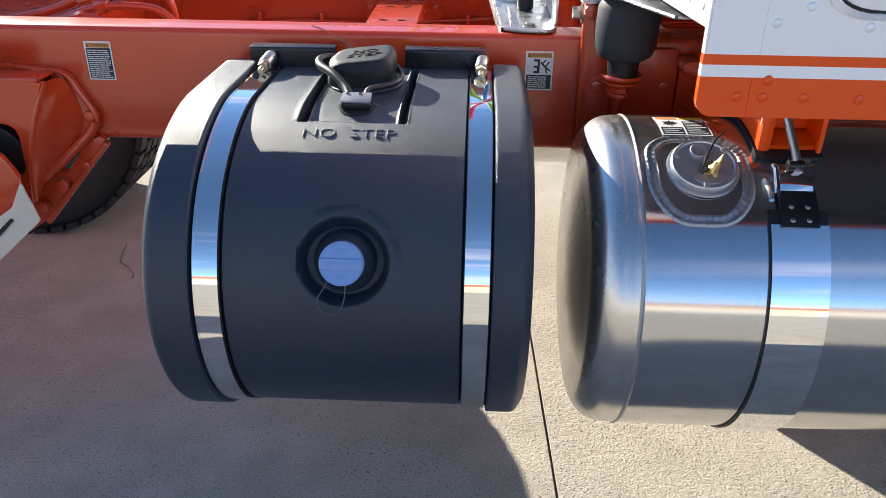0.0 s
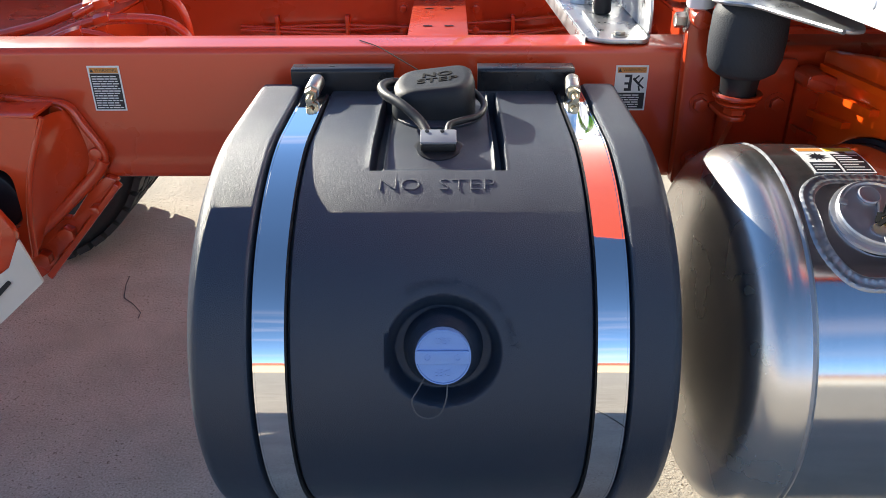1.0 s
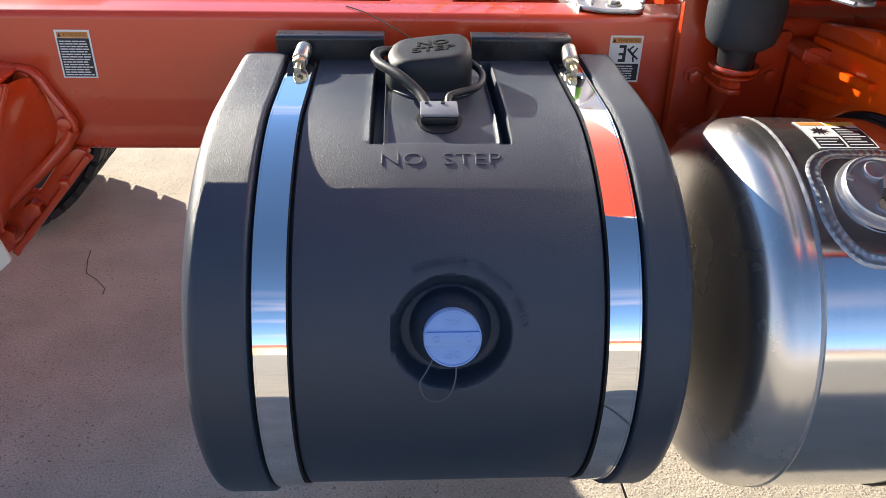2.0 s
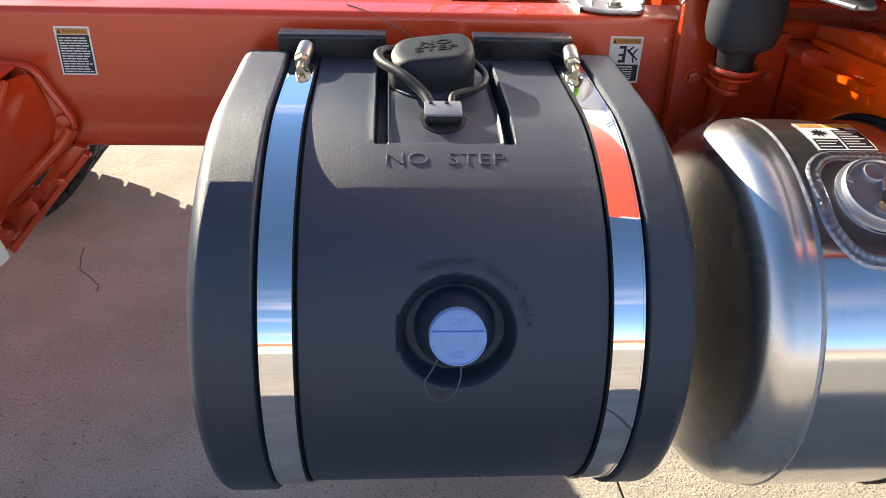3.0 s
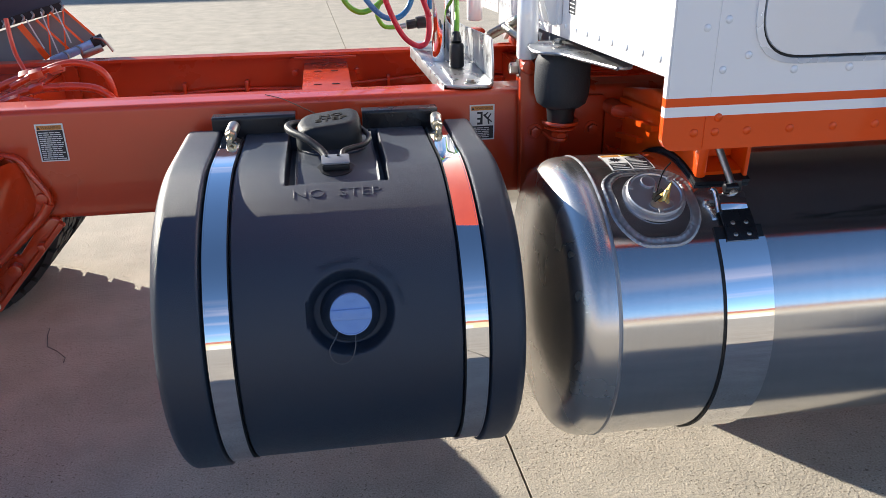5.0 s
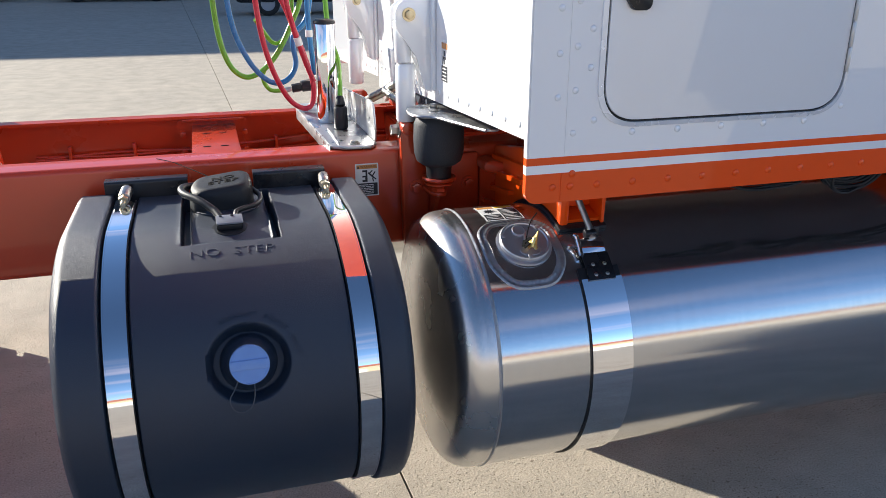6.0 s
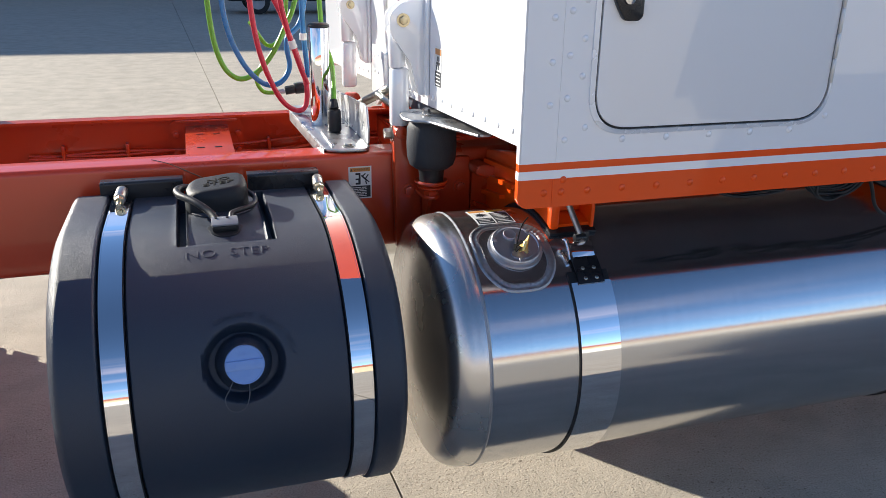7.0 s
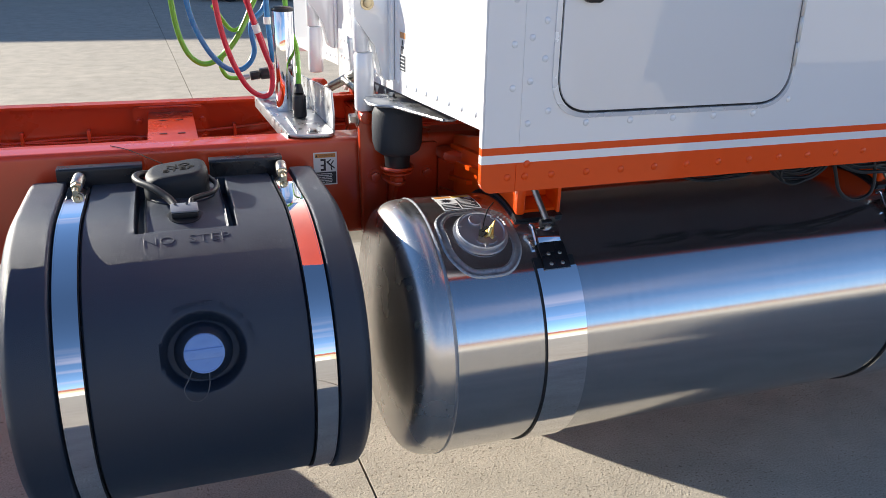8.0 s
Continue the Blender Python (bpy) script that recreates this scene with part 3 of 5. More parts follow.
def tie_down():
    """Dark flap with orange straps drawn down to a blue ratchet bar beyond the frame."""
    t = thing("strapped_mudflap", "dark rubber mudflap held by orange straps to a blue bar", "mudflap")
    part("flap", plate_bm(rounded([(-0.653, 1.1), (-0.705, 1.24), (-0.78, 1.42), (-1.6, 1.42), (-1.6, 0.86), (-0.8, 1.06)], 0.01), FRONT(3.235), 0.012, 0.002), FLAP, t)
    part("hem", plate_bm([(-0.646, 1.085), (-0.656, 1.112), (-0.8, 1.075), (-1.4, 0.91), (-1.4, 0.88), (-0.8, 1.047)], FRONT(3.222), 0.008), RUBBER, t, "black hem strip")
    # plain grey sheet below the flap, behind the straps
    part("lower_flap", plate_bm([(-0.655, 1.08), (-1.3, 0.9), (-1.3, 0.7), (-0.74, 0.92), (-0.575, 0.98)], FRONT(3.26), 0.006), GREY_SHEET, t)
    turn = Matrix.Translation((-0.6, 3.17, 0.96)) @ pose(0, 0, 0, 0, -20.5, 0)

    def turned(bm):
        bm.transform(turn)
        return bm

    bar = part("bar", turned(box_bm(-0.115, 0.045, -0.016, 0.016, -0.016, 0.014, 0.004)), RATCHET, t, "pale blue steel ratchet bar")
    part("plate", turned(box_bm(0.0452, 0.078, -0.02, 0.02, -0.024, 0.02, 0.003)), RUBBER, bar)
    part("pawl", turned(box_bm(-0.01, 0.07, -0.024, -0.0165, -0.036, -0.012, 0.002)), STEEL, bar, "bright steel pawl")
    part("handle", turned(tube_bm([(0.06, -0.022, 0.016), (0.082, -0.024, 0.004), (0.092, -0.024, -0.02), (0.098, -0.024, -0.05)], 0.0045, 8)), STEEL, bar, "bright bent steel handle")
    for x in (-0.06, -0.01):
        part("clip", turned(tube_bm([(x, -0.018, 0.015), (x + 0.012, -0.024, 0.0), (x + 0.006, -0.022, -0.018)], 0.0035, 8)), STEEL, bar)

    def webbing(a, b, w, mat, text):
        p, q = Vector((a[0], 3.2, a[1])), Vector((b[0], 3.185, b[1]))
        side = Vector((q.z - p.z, 0, -(q.x - p.x))).normalized() * w / 2
        bm = bmesh.new()
        for lift in (0.0, 0.002):
            d = Vector((0, -lift, 0))
            bm.faces.new([bm.verts.new(v + d) for v in (p - side, p + side, q + side, q - side)])
        bmesh.ops.bridge_loops(bm, edges=bm.edges[:])
        bmesh.ops.recalc_face_normals(bm, faces=bm.faces[:])
        part("strap", bm, mat, t, text, smooth=False)

    for a, b, w in (((-0.644, 1.089), (-0.555, 0.998), 0.008), ((-0.692, 1.08), (-0.597, 0.976), 0.008), ((-0.742, 1.056), (-0.638, 0.943), 0.008), ((-0.8, 1.04), (-0.725, 0.925), 0.022), ((-0.648, 1.085), (-0.66, 0.95), 0.005), ((-0.7, 1.075), (-0.715, 0.93), 0.005)):
        webbing(a, b, w, ORANGE_BRIGHT, "orange webbing strap")
    for a, b in (((-0.672, 1.092), (-0.637, 0.976)), ((-0.722, 1.084), (-0.686, 0.94)), ((-0.775, 1.06), (-0.73, 0.96))):
        webbing(a, b, 0.004, CAST, "thin pale grey webbing strap")
    for i in range(7):
        x = -0.655 - 0.034 * i
        z = 1.096 - 0.0088 * i
        part("hook", tube_bm([(x, 3.212, z + 0.012), (x + 0.008, 3.205, z + 0.002), (x + 0.002, 3.202, z - 0.01)], 0.0042, 8), STEEL, t, "small bright steel hook")
    for c in t.children:
        c.matrix_world = Matrix.Translation((-0.027, 0, 0.017)) @ c.matrix_world
    return t


tie_down()


# ---- the cab ----
CAB_X, CAB_Y, CAB_LOW = 0.766, 1.396, 1.045


def rivet_bm(at, way, r=0.0075):
    w = Vector(way)
    return lathe_bm([(r, 0), (r * 0.93, r * 0.16), (r * 0.7, r * 0.29), (0.0001, r * 0.36)], Matrix.Translation(at) @ frame_of(w), 12)


def build_cab():
    c = thing("truck_sleeper_cab", "white riveted sleeper cab with orange stripes along the skirt", "truck cab")
    x1, foot, band, top = 4.4, 1.73, 3.4, 4.05
    # side skin with the stripes as painted bands, each a strip of its own
    skin = rounded([(CAB_X, 1.134), (x1, 1.134), (x1, 1.9), (CAB_X, 1.9)], 0.0001, 1)
    part("side_skin", plate_bm(skin, FRONT(CAB_Y + 0.014), 0.014), WHITE, c)
    part("upper_skin", plate_bm([(CAB_X, 1.9), (x1, 1.9), (x1, band), (CAB_X, band)], FRONT(CAB_Y + 0.014), 0.014), ORANGE_BRIGHT, c, "orange upper side")
    part("roof_skin", plate_bm([(CAB_X, band), (x1, band), (x1, top), (CAB_X, top)], FRONT(CAB_Y + 0.014), 0.014), WHITE, c)
    part("stripe", plate_bm([(CAB_X, 1.1195), (x1, 1.1195), (x1, 1.134), (CAB_X, 1.134)], FRONT(CAB_Y + 0.014), 0.014), ORANGE_BRIGHT, c, "thin orange stripe")
    part("stripe", plate_bm([(CAB_X, 1.1025), (x1, 1.1025), (x1, 1.1195), (CAB_X, 1.1195)], FRONT(CAB_Y + 0.014), 0.014), WHITE, c, "white stripe")
    skirt = [(CAB_X, 1.1025), (CAB_X, 1.064), (CAB_X + 0.004, 1.055), (CAB_X + 0.011, 1.048), (CAB_X + 0.02, CAB_LOW), (x1, CAB_LOW), (x1, 1.1025)]
    part("skirt", plate_bm(skirt, FRONT(CAB_Y + 0.014), 0.014), ORANGE_BRIGHT, c, "orange skirt band")
    part("corner_post", plate_bm([(CAB_X + 0.003, 1.136), (CAB_X + 0.012, 1.136), (CAB_X + 0.012, 1.9), (CAB_X + 0.003, 1.9)], FRONT(CAB_Y - 0.0005), 0.0018), WHITE, c)
    part("panel_overlap", plate_bm([(0.842, 1.136), (0.87, 1.136), (0.87, 1.9), (0.842, 1.9)], FRONT(CAB_Y), 0.0015), WHITE, c)
    part("panel_overlap", plate_bm([(0.838, 1.048), (0.846, 1.048), (0.846, 1.101), (0.838, 1.101)], FRONT(CAB_Y), 0.0015), ORANGE_BRIGHT, c)
    part("skirt_lining", plate_bm([(CAB_X + 0.03, 1.052), (x1, 1.047), (x1, 1.175), (CAB_X + 0.03, 1.175)], FRONT(CAB_Y + 0.0185), 0.004), UNDERSIDE, c, "dark lining inside the skirt")
    # rear wall, floor, roof and the far side
    low = lambda y: 1.168 - 0.043 * (y - 1.4)
    part("rear_wall", plate_bm([(CAB_Y + 0.0145, low(1.41)), (3.6, low(3.6)), (3.6, foot), (CAB_Y + 0.0145, foot)], yz(CAB_X), 0.012), WHITE, c)
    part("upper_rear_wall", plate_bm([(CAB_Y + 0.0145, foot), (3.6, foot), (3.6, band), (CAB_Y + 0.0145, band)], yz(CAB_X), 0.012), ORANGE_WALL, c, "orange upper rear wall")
    # unseen white top, added to bounce sunlight onto the ground behind the cab
    part("roof_rear_wall", plate_bm([(CAB_Y + 0.0145, band), (3.6, band), (3.6, top), (CAB_Y + 0.0145, top)], yz(CAB_X), 0.012), WHITE, c)
    part("floor", box_bm(CAB_X + 0.013, x1, CAB_Y + 0.015, 3.58, 1.18, 1.2), UNDERSIDE, c, "dusty underside of the cab floor")
    part("roof", box_bm(CAB_X, x1, CAB_Y, 3.6, top + 0.001, top + 0.05, 0.01), WHITE, c)
    part("far_skin", box_bm(CAB_X, x1, 3.601, 3.615, 1.05, top), WHITE, c)
    part("front_wall", box_bm(x1 + 0.001, x1 + 0.02, CAB_Y, 3.6, 1.05, top), WHITE, c)
    # rivets
    xs = [0.821, 0.858, 0.915] + [0.992 + 0.0785 * i for i in range(12)]
    for x in xs:
        part("rivet", rivet_bm((x, CAB_Y, 1.0745), (0, -1, 0)), ORANGE_BRIGHT, c)
    part("rivet", rivet_bm((0.861, CAB_Y, 1.099), (0, -1, 0)), ORANGE_BRIGHT, c)
    for x in [0.982 + 0.0985 * i for i in range(5)]:
        part("rivet", rivet_bm((x, CAB_Y, 1.174), (0, -1, 0), 0.007), WHITE, c)
    for x, z0, n, gap in ((0.823, 1.245, 5, 0.079), (0.857, 1.178, 8, 0.079), (0.886, 1.2975, 7, 0.0685)):
        for i in range(n):
            part("rivet", rivet_bm((x, CAB_Y - 0.0015 if x == 0.857 else CAB_Y, z0 + gap * i), (0, -1, 0), 0.0065), WHITE, c)
    for x in (0.899, 1.462):
        part("rivet", rivet_bm((x, CAB_Y, 1.2), (0, -1, 0), 0.0065), WHITE, c)
    for i in range(13):
        y = 1.435 + 0.0765 * i
        part("rivet", rivet_bm((CAB_X, y, low(y) + 0.026), (-1, 0, 0), 0.007), WHITE, c)
    for i in range(6):
        y = 2.52 + 0.0765 * i
        part("rivet", rivet_bm((CAB_X, y, low(y) + 0.026), (-1, 0, 0), 0.007), WHITE, c)
    # thin dark curved line up the rear wall
    part("seam", tube_bm([(CAB_X - 0.001, 2.3, 1.15), (CAB_X - 0.001, 2.31, 1.35), (CAB_X - 0.001, 2.3, 1.6)], 0.003, 6), RUBBER, c, "thin black line up the rear wall")
    return c


cab = build_cab()


def build_hatch():
    """The luggage hatch: a rounded door, black seal, bright frame, hinge and a black latch."""
    h = tagged(new("luggage_hatch"), "white luggage hatch with a bright metal frame and black seal", "hatch")
    x0, x1, z0, z1 = 0.902, 1.463, 1.1835, 1.85

    def loop(d):
        return rounded([(x0 + d, z0 + d), (x1 - d, z0 + d), (x1 - d, z1 - d), (x0 + d, z1 - d)], 0.085 - d * 0.8, 10)

    def ring(d0, d1, y0, y1, slope=0.0):
        bm = bmesh.new()
        a, b = loop(d0), loop(d1)
        k = len(a)
        va = [[bm.verts.new((x, y, z)) for x, z in line] for line, y in ((a, y0 + slope), (a, y1), (b, y1), (b, y0))]
        for i in range(4):
            p, q = va[i], va[(i + 1) % 4]
            for j in range(k):
                bm.faces.new((p[j], p[(j + 1) % k], q[(j + 1) % k], q[j]))
        bmesh.ops.recalc_face_normals(bm, faces=bm.faces[:])
        return bm

    part("frame", ring(0.0, 0.0092, CAB_Y - 0.007, CAB_Y + 0.004, 0.003), FRAME_ALU, h, "bright metal edge frame")
    part("seal", ring(0.0094, 0.0136, CAB_Y - 0.001, CAB_Y + 0.002), RUBBER, h, "black rubber seal")
    part("door", plate_bm(loop(0.0138), FRONT(CAB_Y - 0.002), 0.004, 0.0012), WHITE, h)
    lat = part("latch", plate_bm(rounded([(0.93, 1.44), (0.992, 1.44), (0.992, 1.405), (0.984, 1.397), (0.955, 1.397), (0.94, 1.42)], 0.008), FRONT(CAB_Y - 0.005), 0.014, 0.003), BLACK_PAINT, h, "black paddle latch")
    part("lock", rod_bm((0.96, CAB_Y - 0.019, 1.437), (0.96, CAB_Y - 0.023, 1.437), 0.011, n=20, bevel=0.002), CHROME, lat, "bright round lock")
    for i in range(7):
        part("hinge", rod_bm((x1 - 0.011, CAB_Y - 0.009, 1.27 + 0.05 * i), (x1 - 0.011, CAB_Y - 0.009, 1.318 + 0.05 * i), 0.0038, n=12, bevel=0.0006), GALV, h, "bright piano hinge")
    return h


build_hatch()


def cab_support(y, label, near):
    """White bracket on the cab's rear wall with its bolt and the white damper under it."""
    s = thing("cab_damper", label, "cab suspension", "white cab dampers")
    plate = rounded([(0.765, 1.165), (0.742, 1.168), (0.722, 1.25), (0.668, 1.325), (0.668, 1.37), (0.695, 1.395), (0.742, 1.41), (0.765, 1.405)], 0.012)
    part("plate", plate_bm(plate, FRONT(y), 0.008, 0.002), WHITE, s)
    part("plate", plate_bm(plate, FRONT(y + 0.055), 0.008, 0.002), WHITE, s)
    part("back_plate", box_bm(0.756, 0.7655, y - 0.03, y + 0.075, 1.17, 1.425, 0.002), WHITE, s)
    part("bolt", bolt_bm((0.702, y - 0.008, 1.355), (0, -1, 0), 0.0115 if near else 0.0095, 0.01, True), BRASS, s, "dull yellow-zinc hexagon bolt")
    d = part("damper_tube", rod_bm((0.699, y + 0.025, 1.085), (0.699, y + 0.025, 1.235), 0.0255, n=28, bevel=0.008), WHITE, s)
    part("dust_tube", rod_bm((0.694, y + 0.025, 1.236), (0.69, y + 0.025, 1.34), 0.021, n=28, bevel=0.004), WHITE, d)
    if near:
        part("eye", rod_bm((0.699, y - 0.004, 1.07), (0.699, y + 0.054, 1.07), 0.017, n=24, bevel=0.003), ORANGE, d, "orange-painted eye")
    return s


cab_support(2.03, "white cab damper and bracket with a zinc hexagon bolt", True)
cab_support(2.72, "white cab damper and bracket with a dull hexagon bolt", False)


def knee_plate():
    k = thing("gusset_plate", "white riveted gusset plate on the cab's rear wall", "bracket")
    part("plate", plate_bm(rounded([(2.44, 1.12), (2.45, 1.225), (2.62, 1.24), (2.63, 1.09), (2.56, 1.05)], 0.008), yz(0.752), 0.0135, 0.002), WHITE, k)
    for y in (2.48, 2.53, 2.58):
        for z in (1.16, 1.21):
            part("rivet", rivet_bm((0.752, y, z), (-1, 0, 0), 0.006), WHITE, k)
    return k


knee_plate()


def air_spring():
    a = thing("cab_air_spring", "black grained rubber cab air spring on an orange cup", "air spring")
    m = Matrix.Translation((0.768, 1.985, 0))
    part("bellows", lathe_bm([(0.0, 1.118), (0.045, 1.118), (0.057, 1.108), (0.064, 1.09), (0.0655, 1.05), (0.064, 1.015), (0.058, 0.995), (0.045, 0.985), (0.036, 0.983)], m, 48), FOAM, a)
    part("piston", lathe_bm([(0.0, 0.983), (0.035, 0.983), (0.033, 0.97), (0.0315, 0.946), (0.0, 0.946)], m, 36), RUBBER, a)
    cup = part("cup", lathe_bm([(0.0, 0.938), (0.03, 0.938), (0.043, 0.943), (0.0445, 0.947), (0.043, 0.951), (0.034, 0.95), (0.033, 0.9455), (0.0, 0.9455)], m, 40), ORANGE, a, "orange-painted steel cup")
    part("lower_ring", lathe_bm([(0.0, 0.929), (0.033, 0.929), (0.037, 0.932), (0.037, 0.935), (0.031, 0.9375), (0.0, 0.9375)], m, 36), ORANGE, cup)
    part("stem", lathe_bm([(0.012, 0.911), (0.02, 0.9112), (0.02, 0.92), (0.012, 0.9285), (0.0, 0.9285)], m, 6), ORANGE, cup)
    top = part("top_plate", plate_bm(rounded([(0.685, 1.95), (0.7, 1.915), (0.735, 1.89), (0.762, 1.815), (0.8, 1.71), (0.83, 1.71), (0.9, 1.9), (0.95, 1.94), (0.95, 2.06), (0.7, 2.06)], 0.02), flat(1.119), 0.007, 0.002), GALV, a, "galvanised top plate")
    part("rim", tube_bm([(0.69, 2.0, 1.1225), (0.686, 1.95, 1.1225), (0.7, 1.915, 1.1225), (0.735, 1.889, 1.1225), (0.762, 1.815, 1.1225), (0.799, 1.712, 1.1225)], 0.004, 8), GALV, top)
    part("nut", bolt_bm((0.75, 1.97, 1.131), (0, 0, 1), 0.009, 0.012), STEEL, top)
    return a


air_spring()


def cab_mount():
    """Orange bracket on the rail that carries the air spring and the damper's foot."""
    b = thing("cab_mount_bracket", "orange-painted steel cab mount bracket bolted to the frame", "bracket")
    part("upright", plate_bm(rounded([(0.692, 0.735), (0.76, 0.735), (0.76, 1.01), (0.738, 1.085), (0.69, 1.085), (0.684, 1.06)], 0.012), FRONT(2.088), 0.03, 0.004), ORANGE, b)
    part("shelf", plate_bm(rounded([(0.74, 2.058), (0.745, 1.98), (0.758, 1.962), (0.778, 1.962), (0.791, 1.98), (0.796, 2.058)], 0.012), flat(0.9), 0.01, 0.003), ORANGE, b)
    part("rib", plate_bm([(2.058, 0.899), (1.985, 0.899), (2.058, 0.79)], yz(0.763), 0.01), ORANGE, b)
    part("back_plate", plate_bm(rounded([(0.762, 0.74), (0.91, 0.74), (0.91, 0.985), (0.762, 0.985)], 0.01), FRONT(2.09), 0.012, 0.003), ORANGE, b)
    part("bolt", bolt_bm((0.684, 2.075, 1.06), (-1, 0, 0), 0.015, 0.022), STEEL, b, "bare steel bolt head")
    for x, z in ((0.726, 0.905), (0.88, 0.9), (0.88, 0.8), (0.726, 0.79)):
        part("bolt", bolt_bm((x, 2.058 if x < 0.8 else 2.078, z), (0, -1, 0), 0.014, 0.014), ORANGE, b)
    return b


cab_mount()


far_mount = thing("cab_mount_bracket", "orange-painted cab mount bracket on the far frame rail", "bracket")
part("upright", plate_bm(rounded([(0.69, 0.8), (0.77, 0.8), (0.77, 0.99), (0.745, 1.05), (0.7, 1.05), (0.685, 1.02)], 0.012), FRONT(2.85), 0.03, 0.004), ORANGE, far_mount)
part("foot", box_bm(0.69, 0.77, 2.8505, 2.8905, 0.82, 0.98, 0.004), ORANGE, far_mount)
part("bolt", bolt_bm((0.715, 2.8195, 1.02), (0, -1, 0), 0.014, 0.014), STEEL, far_mount, "bare steel bolt head")


def rail_brace():
    """Ribbed orange outrigger on the rail in front of the air spring, with a round hole."""
    b = thing("cab_outrigger", "orange steel outrigger beam under the cab", "bracket")
    part("beam", plate_bm(rounded([(0.905, 0.97), (0.93, 0.975), (1.5, 0.81), (1.5, 0.785), (0.905, 0.945)], 0.008), FRONT(2.085), 0.07, 0.004), ORANGE, b)
    part("web", plate_bm([(0.912, 0.75), (0.912, 0.943), (1.5, 0.783), (1.5, 0.75)], FRONT(2.083), 0.012), ORANGE, b)
    part("rib", plate_bm([(0.915, 0.86), (0.99, 0.83), (0.99, 0.822), (0.915, 0.85)], FRONT(2.07), 0.03), ORANGE, b)
    return b


rail_brace()
# beams and pipes under the cab floor
for y0, y1, z0, z1 in ((2.3, 2.36, 1.03, 1.09), (2.62, 2.7, 1.02, 1.09)):
    tagged(part("floor_beam", box_bm(0.8, 4.3, y0, y1, z0, z1, 0.005), ORANGE), "orange steel beam under the cab floor", "beam", "beams under the cab floor")
# dark beam added in the gap to stop sun on the fuel tank bracket
tagged(part("cab_subframe", box_bm(0.8, 0.86, 2.07, 2.84, 1.04, 1.132, 0.006), FLAP), "dark beam added under the cab's rear wall to block the sun", "beam")
tagged(part("cab_crossbar", rod_bm((0.68, 2.52, 1.06), (0.752, 2.3, 1.152), 0.0135, n=20, bevel=0.003), STEEL), "bare metal strut rod behind the cab", "strut")
tagged(part("cab_crossbar", rod_bm((0.713, 2.37, 1.117), (0.765, 2.1, 1.075), 0.011, n=16, bevel=0.003), STEEL), "bare metal strut rod behind the cab", "strut")


# ---- connection stand behind the cab ----
def hose_stand():
    s = thing("hose_stand", "galvanised bracket with a polished post carrying the trailer hoses", "bracket")
    part("base", plate_bm(rounded([(0.51, 2.125), (0.548, 2.1), (0.62, 2.098), (0.637, 2.135), (0.637, 2.8), (0.489, 2.8), (0.489, 2.7)], 0.014), flat(1.0085), 0.009, 0.002), GALV, s)
    part("upstand", plate_bm(rounded([(2.137, 1.018), (2.135, 1.06), (2.155, 1.119), (2.2, 1.121), (2.58, 1.095), (2.8, 1.085), (2.8, 1.018)], 0.01), yz(0.631), 0.006, 0.0015), GALV, s)
    part("fold", plate_bm([(0.489, 2.7), (0.51, 2.125), (0.507, 2.122), (0.485, 2.7)], flat(0.985), 0.031, 0.001), GALV, s)
    part("rib", box_bm(0.53, 0.536, 2.13, 2.32, 1.0177, 1.0265, 0.002), GALV, s)
    post = part("post", rod_bm((0.552, 2.45, 1.0176), (0.555, 2.45, 1.306), 0.03, n=40, bevel=0.002), CHROME, s, "polished tube post")
    part("cap", lathe_bm([(0.0, 0.012), (0.024, 0.012), (0.031, 0.008), (0.0325, 0.0), (0.0, 0.0)], Matrix.Translation((0.555, 2.45, 1.3062)), 32), RUBBER, post, "black rubber cap")
    part("nut", bolt_bm((0.575, 2.13, 1.0177), (0, 0, 1), 0.011, 0.009), STEEL, s)
    plug = part("holder", rod_bm((0.573, 2.33, 1.0178), (0.573, 2.33, 1.085), 0.0205, 0.0195, 24, 0.007), RUBBER, s, "black rubber plug holder")
    part("collar", rod_bm((0.573, 2.33, 1.0852), (0.574, 2.34, 1.112), 0.015, 0.01, 20, 0.003), RUBBER, plug)
    return s


hose_stand()


def hose(points, r, mat, label, tag=None):
    h = thing("air_hose", label, "hose", "coloured trailer hoses")
    part("tube", tube_bm(points, r, 12, 10), mat, h)
    if tag:
        part("tag", rod_bm(tag[0], tag[1], r * 1.4, n=14), STICKER_WHITE, h, "white printed tag")
    return h


hose([(0.244, 2.708, 1.771), (0.247, 2.708, 1.5), (0.257, 2.708, 1.283), (0.282, 2.708, 1.174), (0.325, 2.708, 1.128), (0.374, 2.708, 1.136), (0.428, 2.708, 1.185), (0.483, 2.73, 1.272), (0.537, 2.752, 1.413), (0.569, 2.763, 1.771)], 0.0085, GREEN_HOSE, "green coiled trailer cable hanging in a loop")
hose([(0.374, 2.676, 1.305), (0.428, 2.73, 1.229), (0.472, 2.741, 1.25), (0.499, 2.763, 1.348), (0.526, 2.773, 1.771)], 0.007, GREEN_HOSE, "green trailer cable hanging in a loop")
hose([(0.285, 2.665, 1.771), (0.288, 2.665, 1.5), (0.3, 2.665, 1.305), (0.342, 2.665, 1.185), (0.401, 2.665, 1.117), (0.455, 2.665, 1.115), (0.491, 2.676, 1.164), (0.488, 2.687, 1.25), (0.548, 2.708, 1.348), (0.58, 2.708, 1.771)], 0.0085, BLUE_HOSE, "blue air hose hanging in a loop")
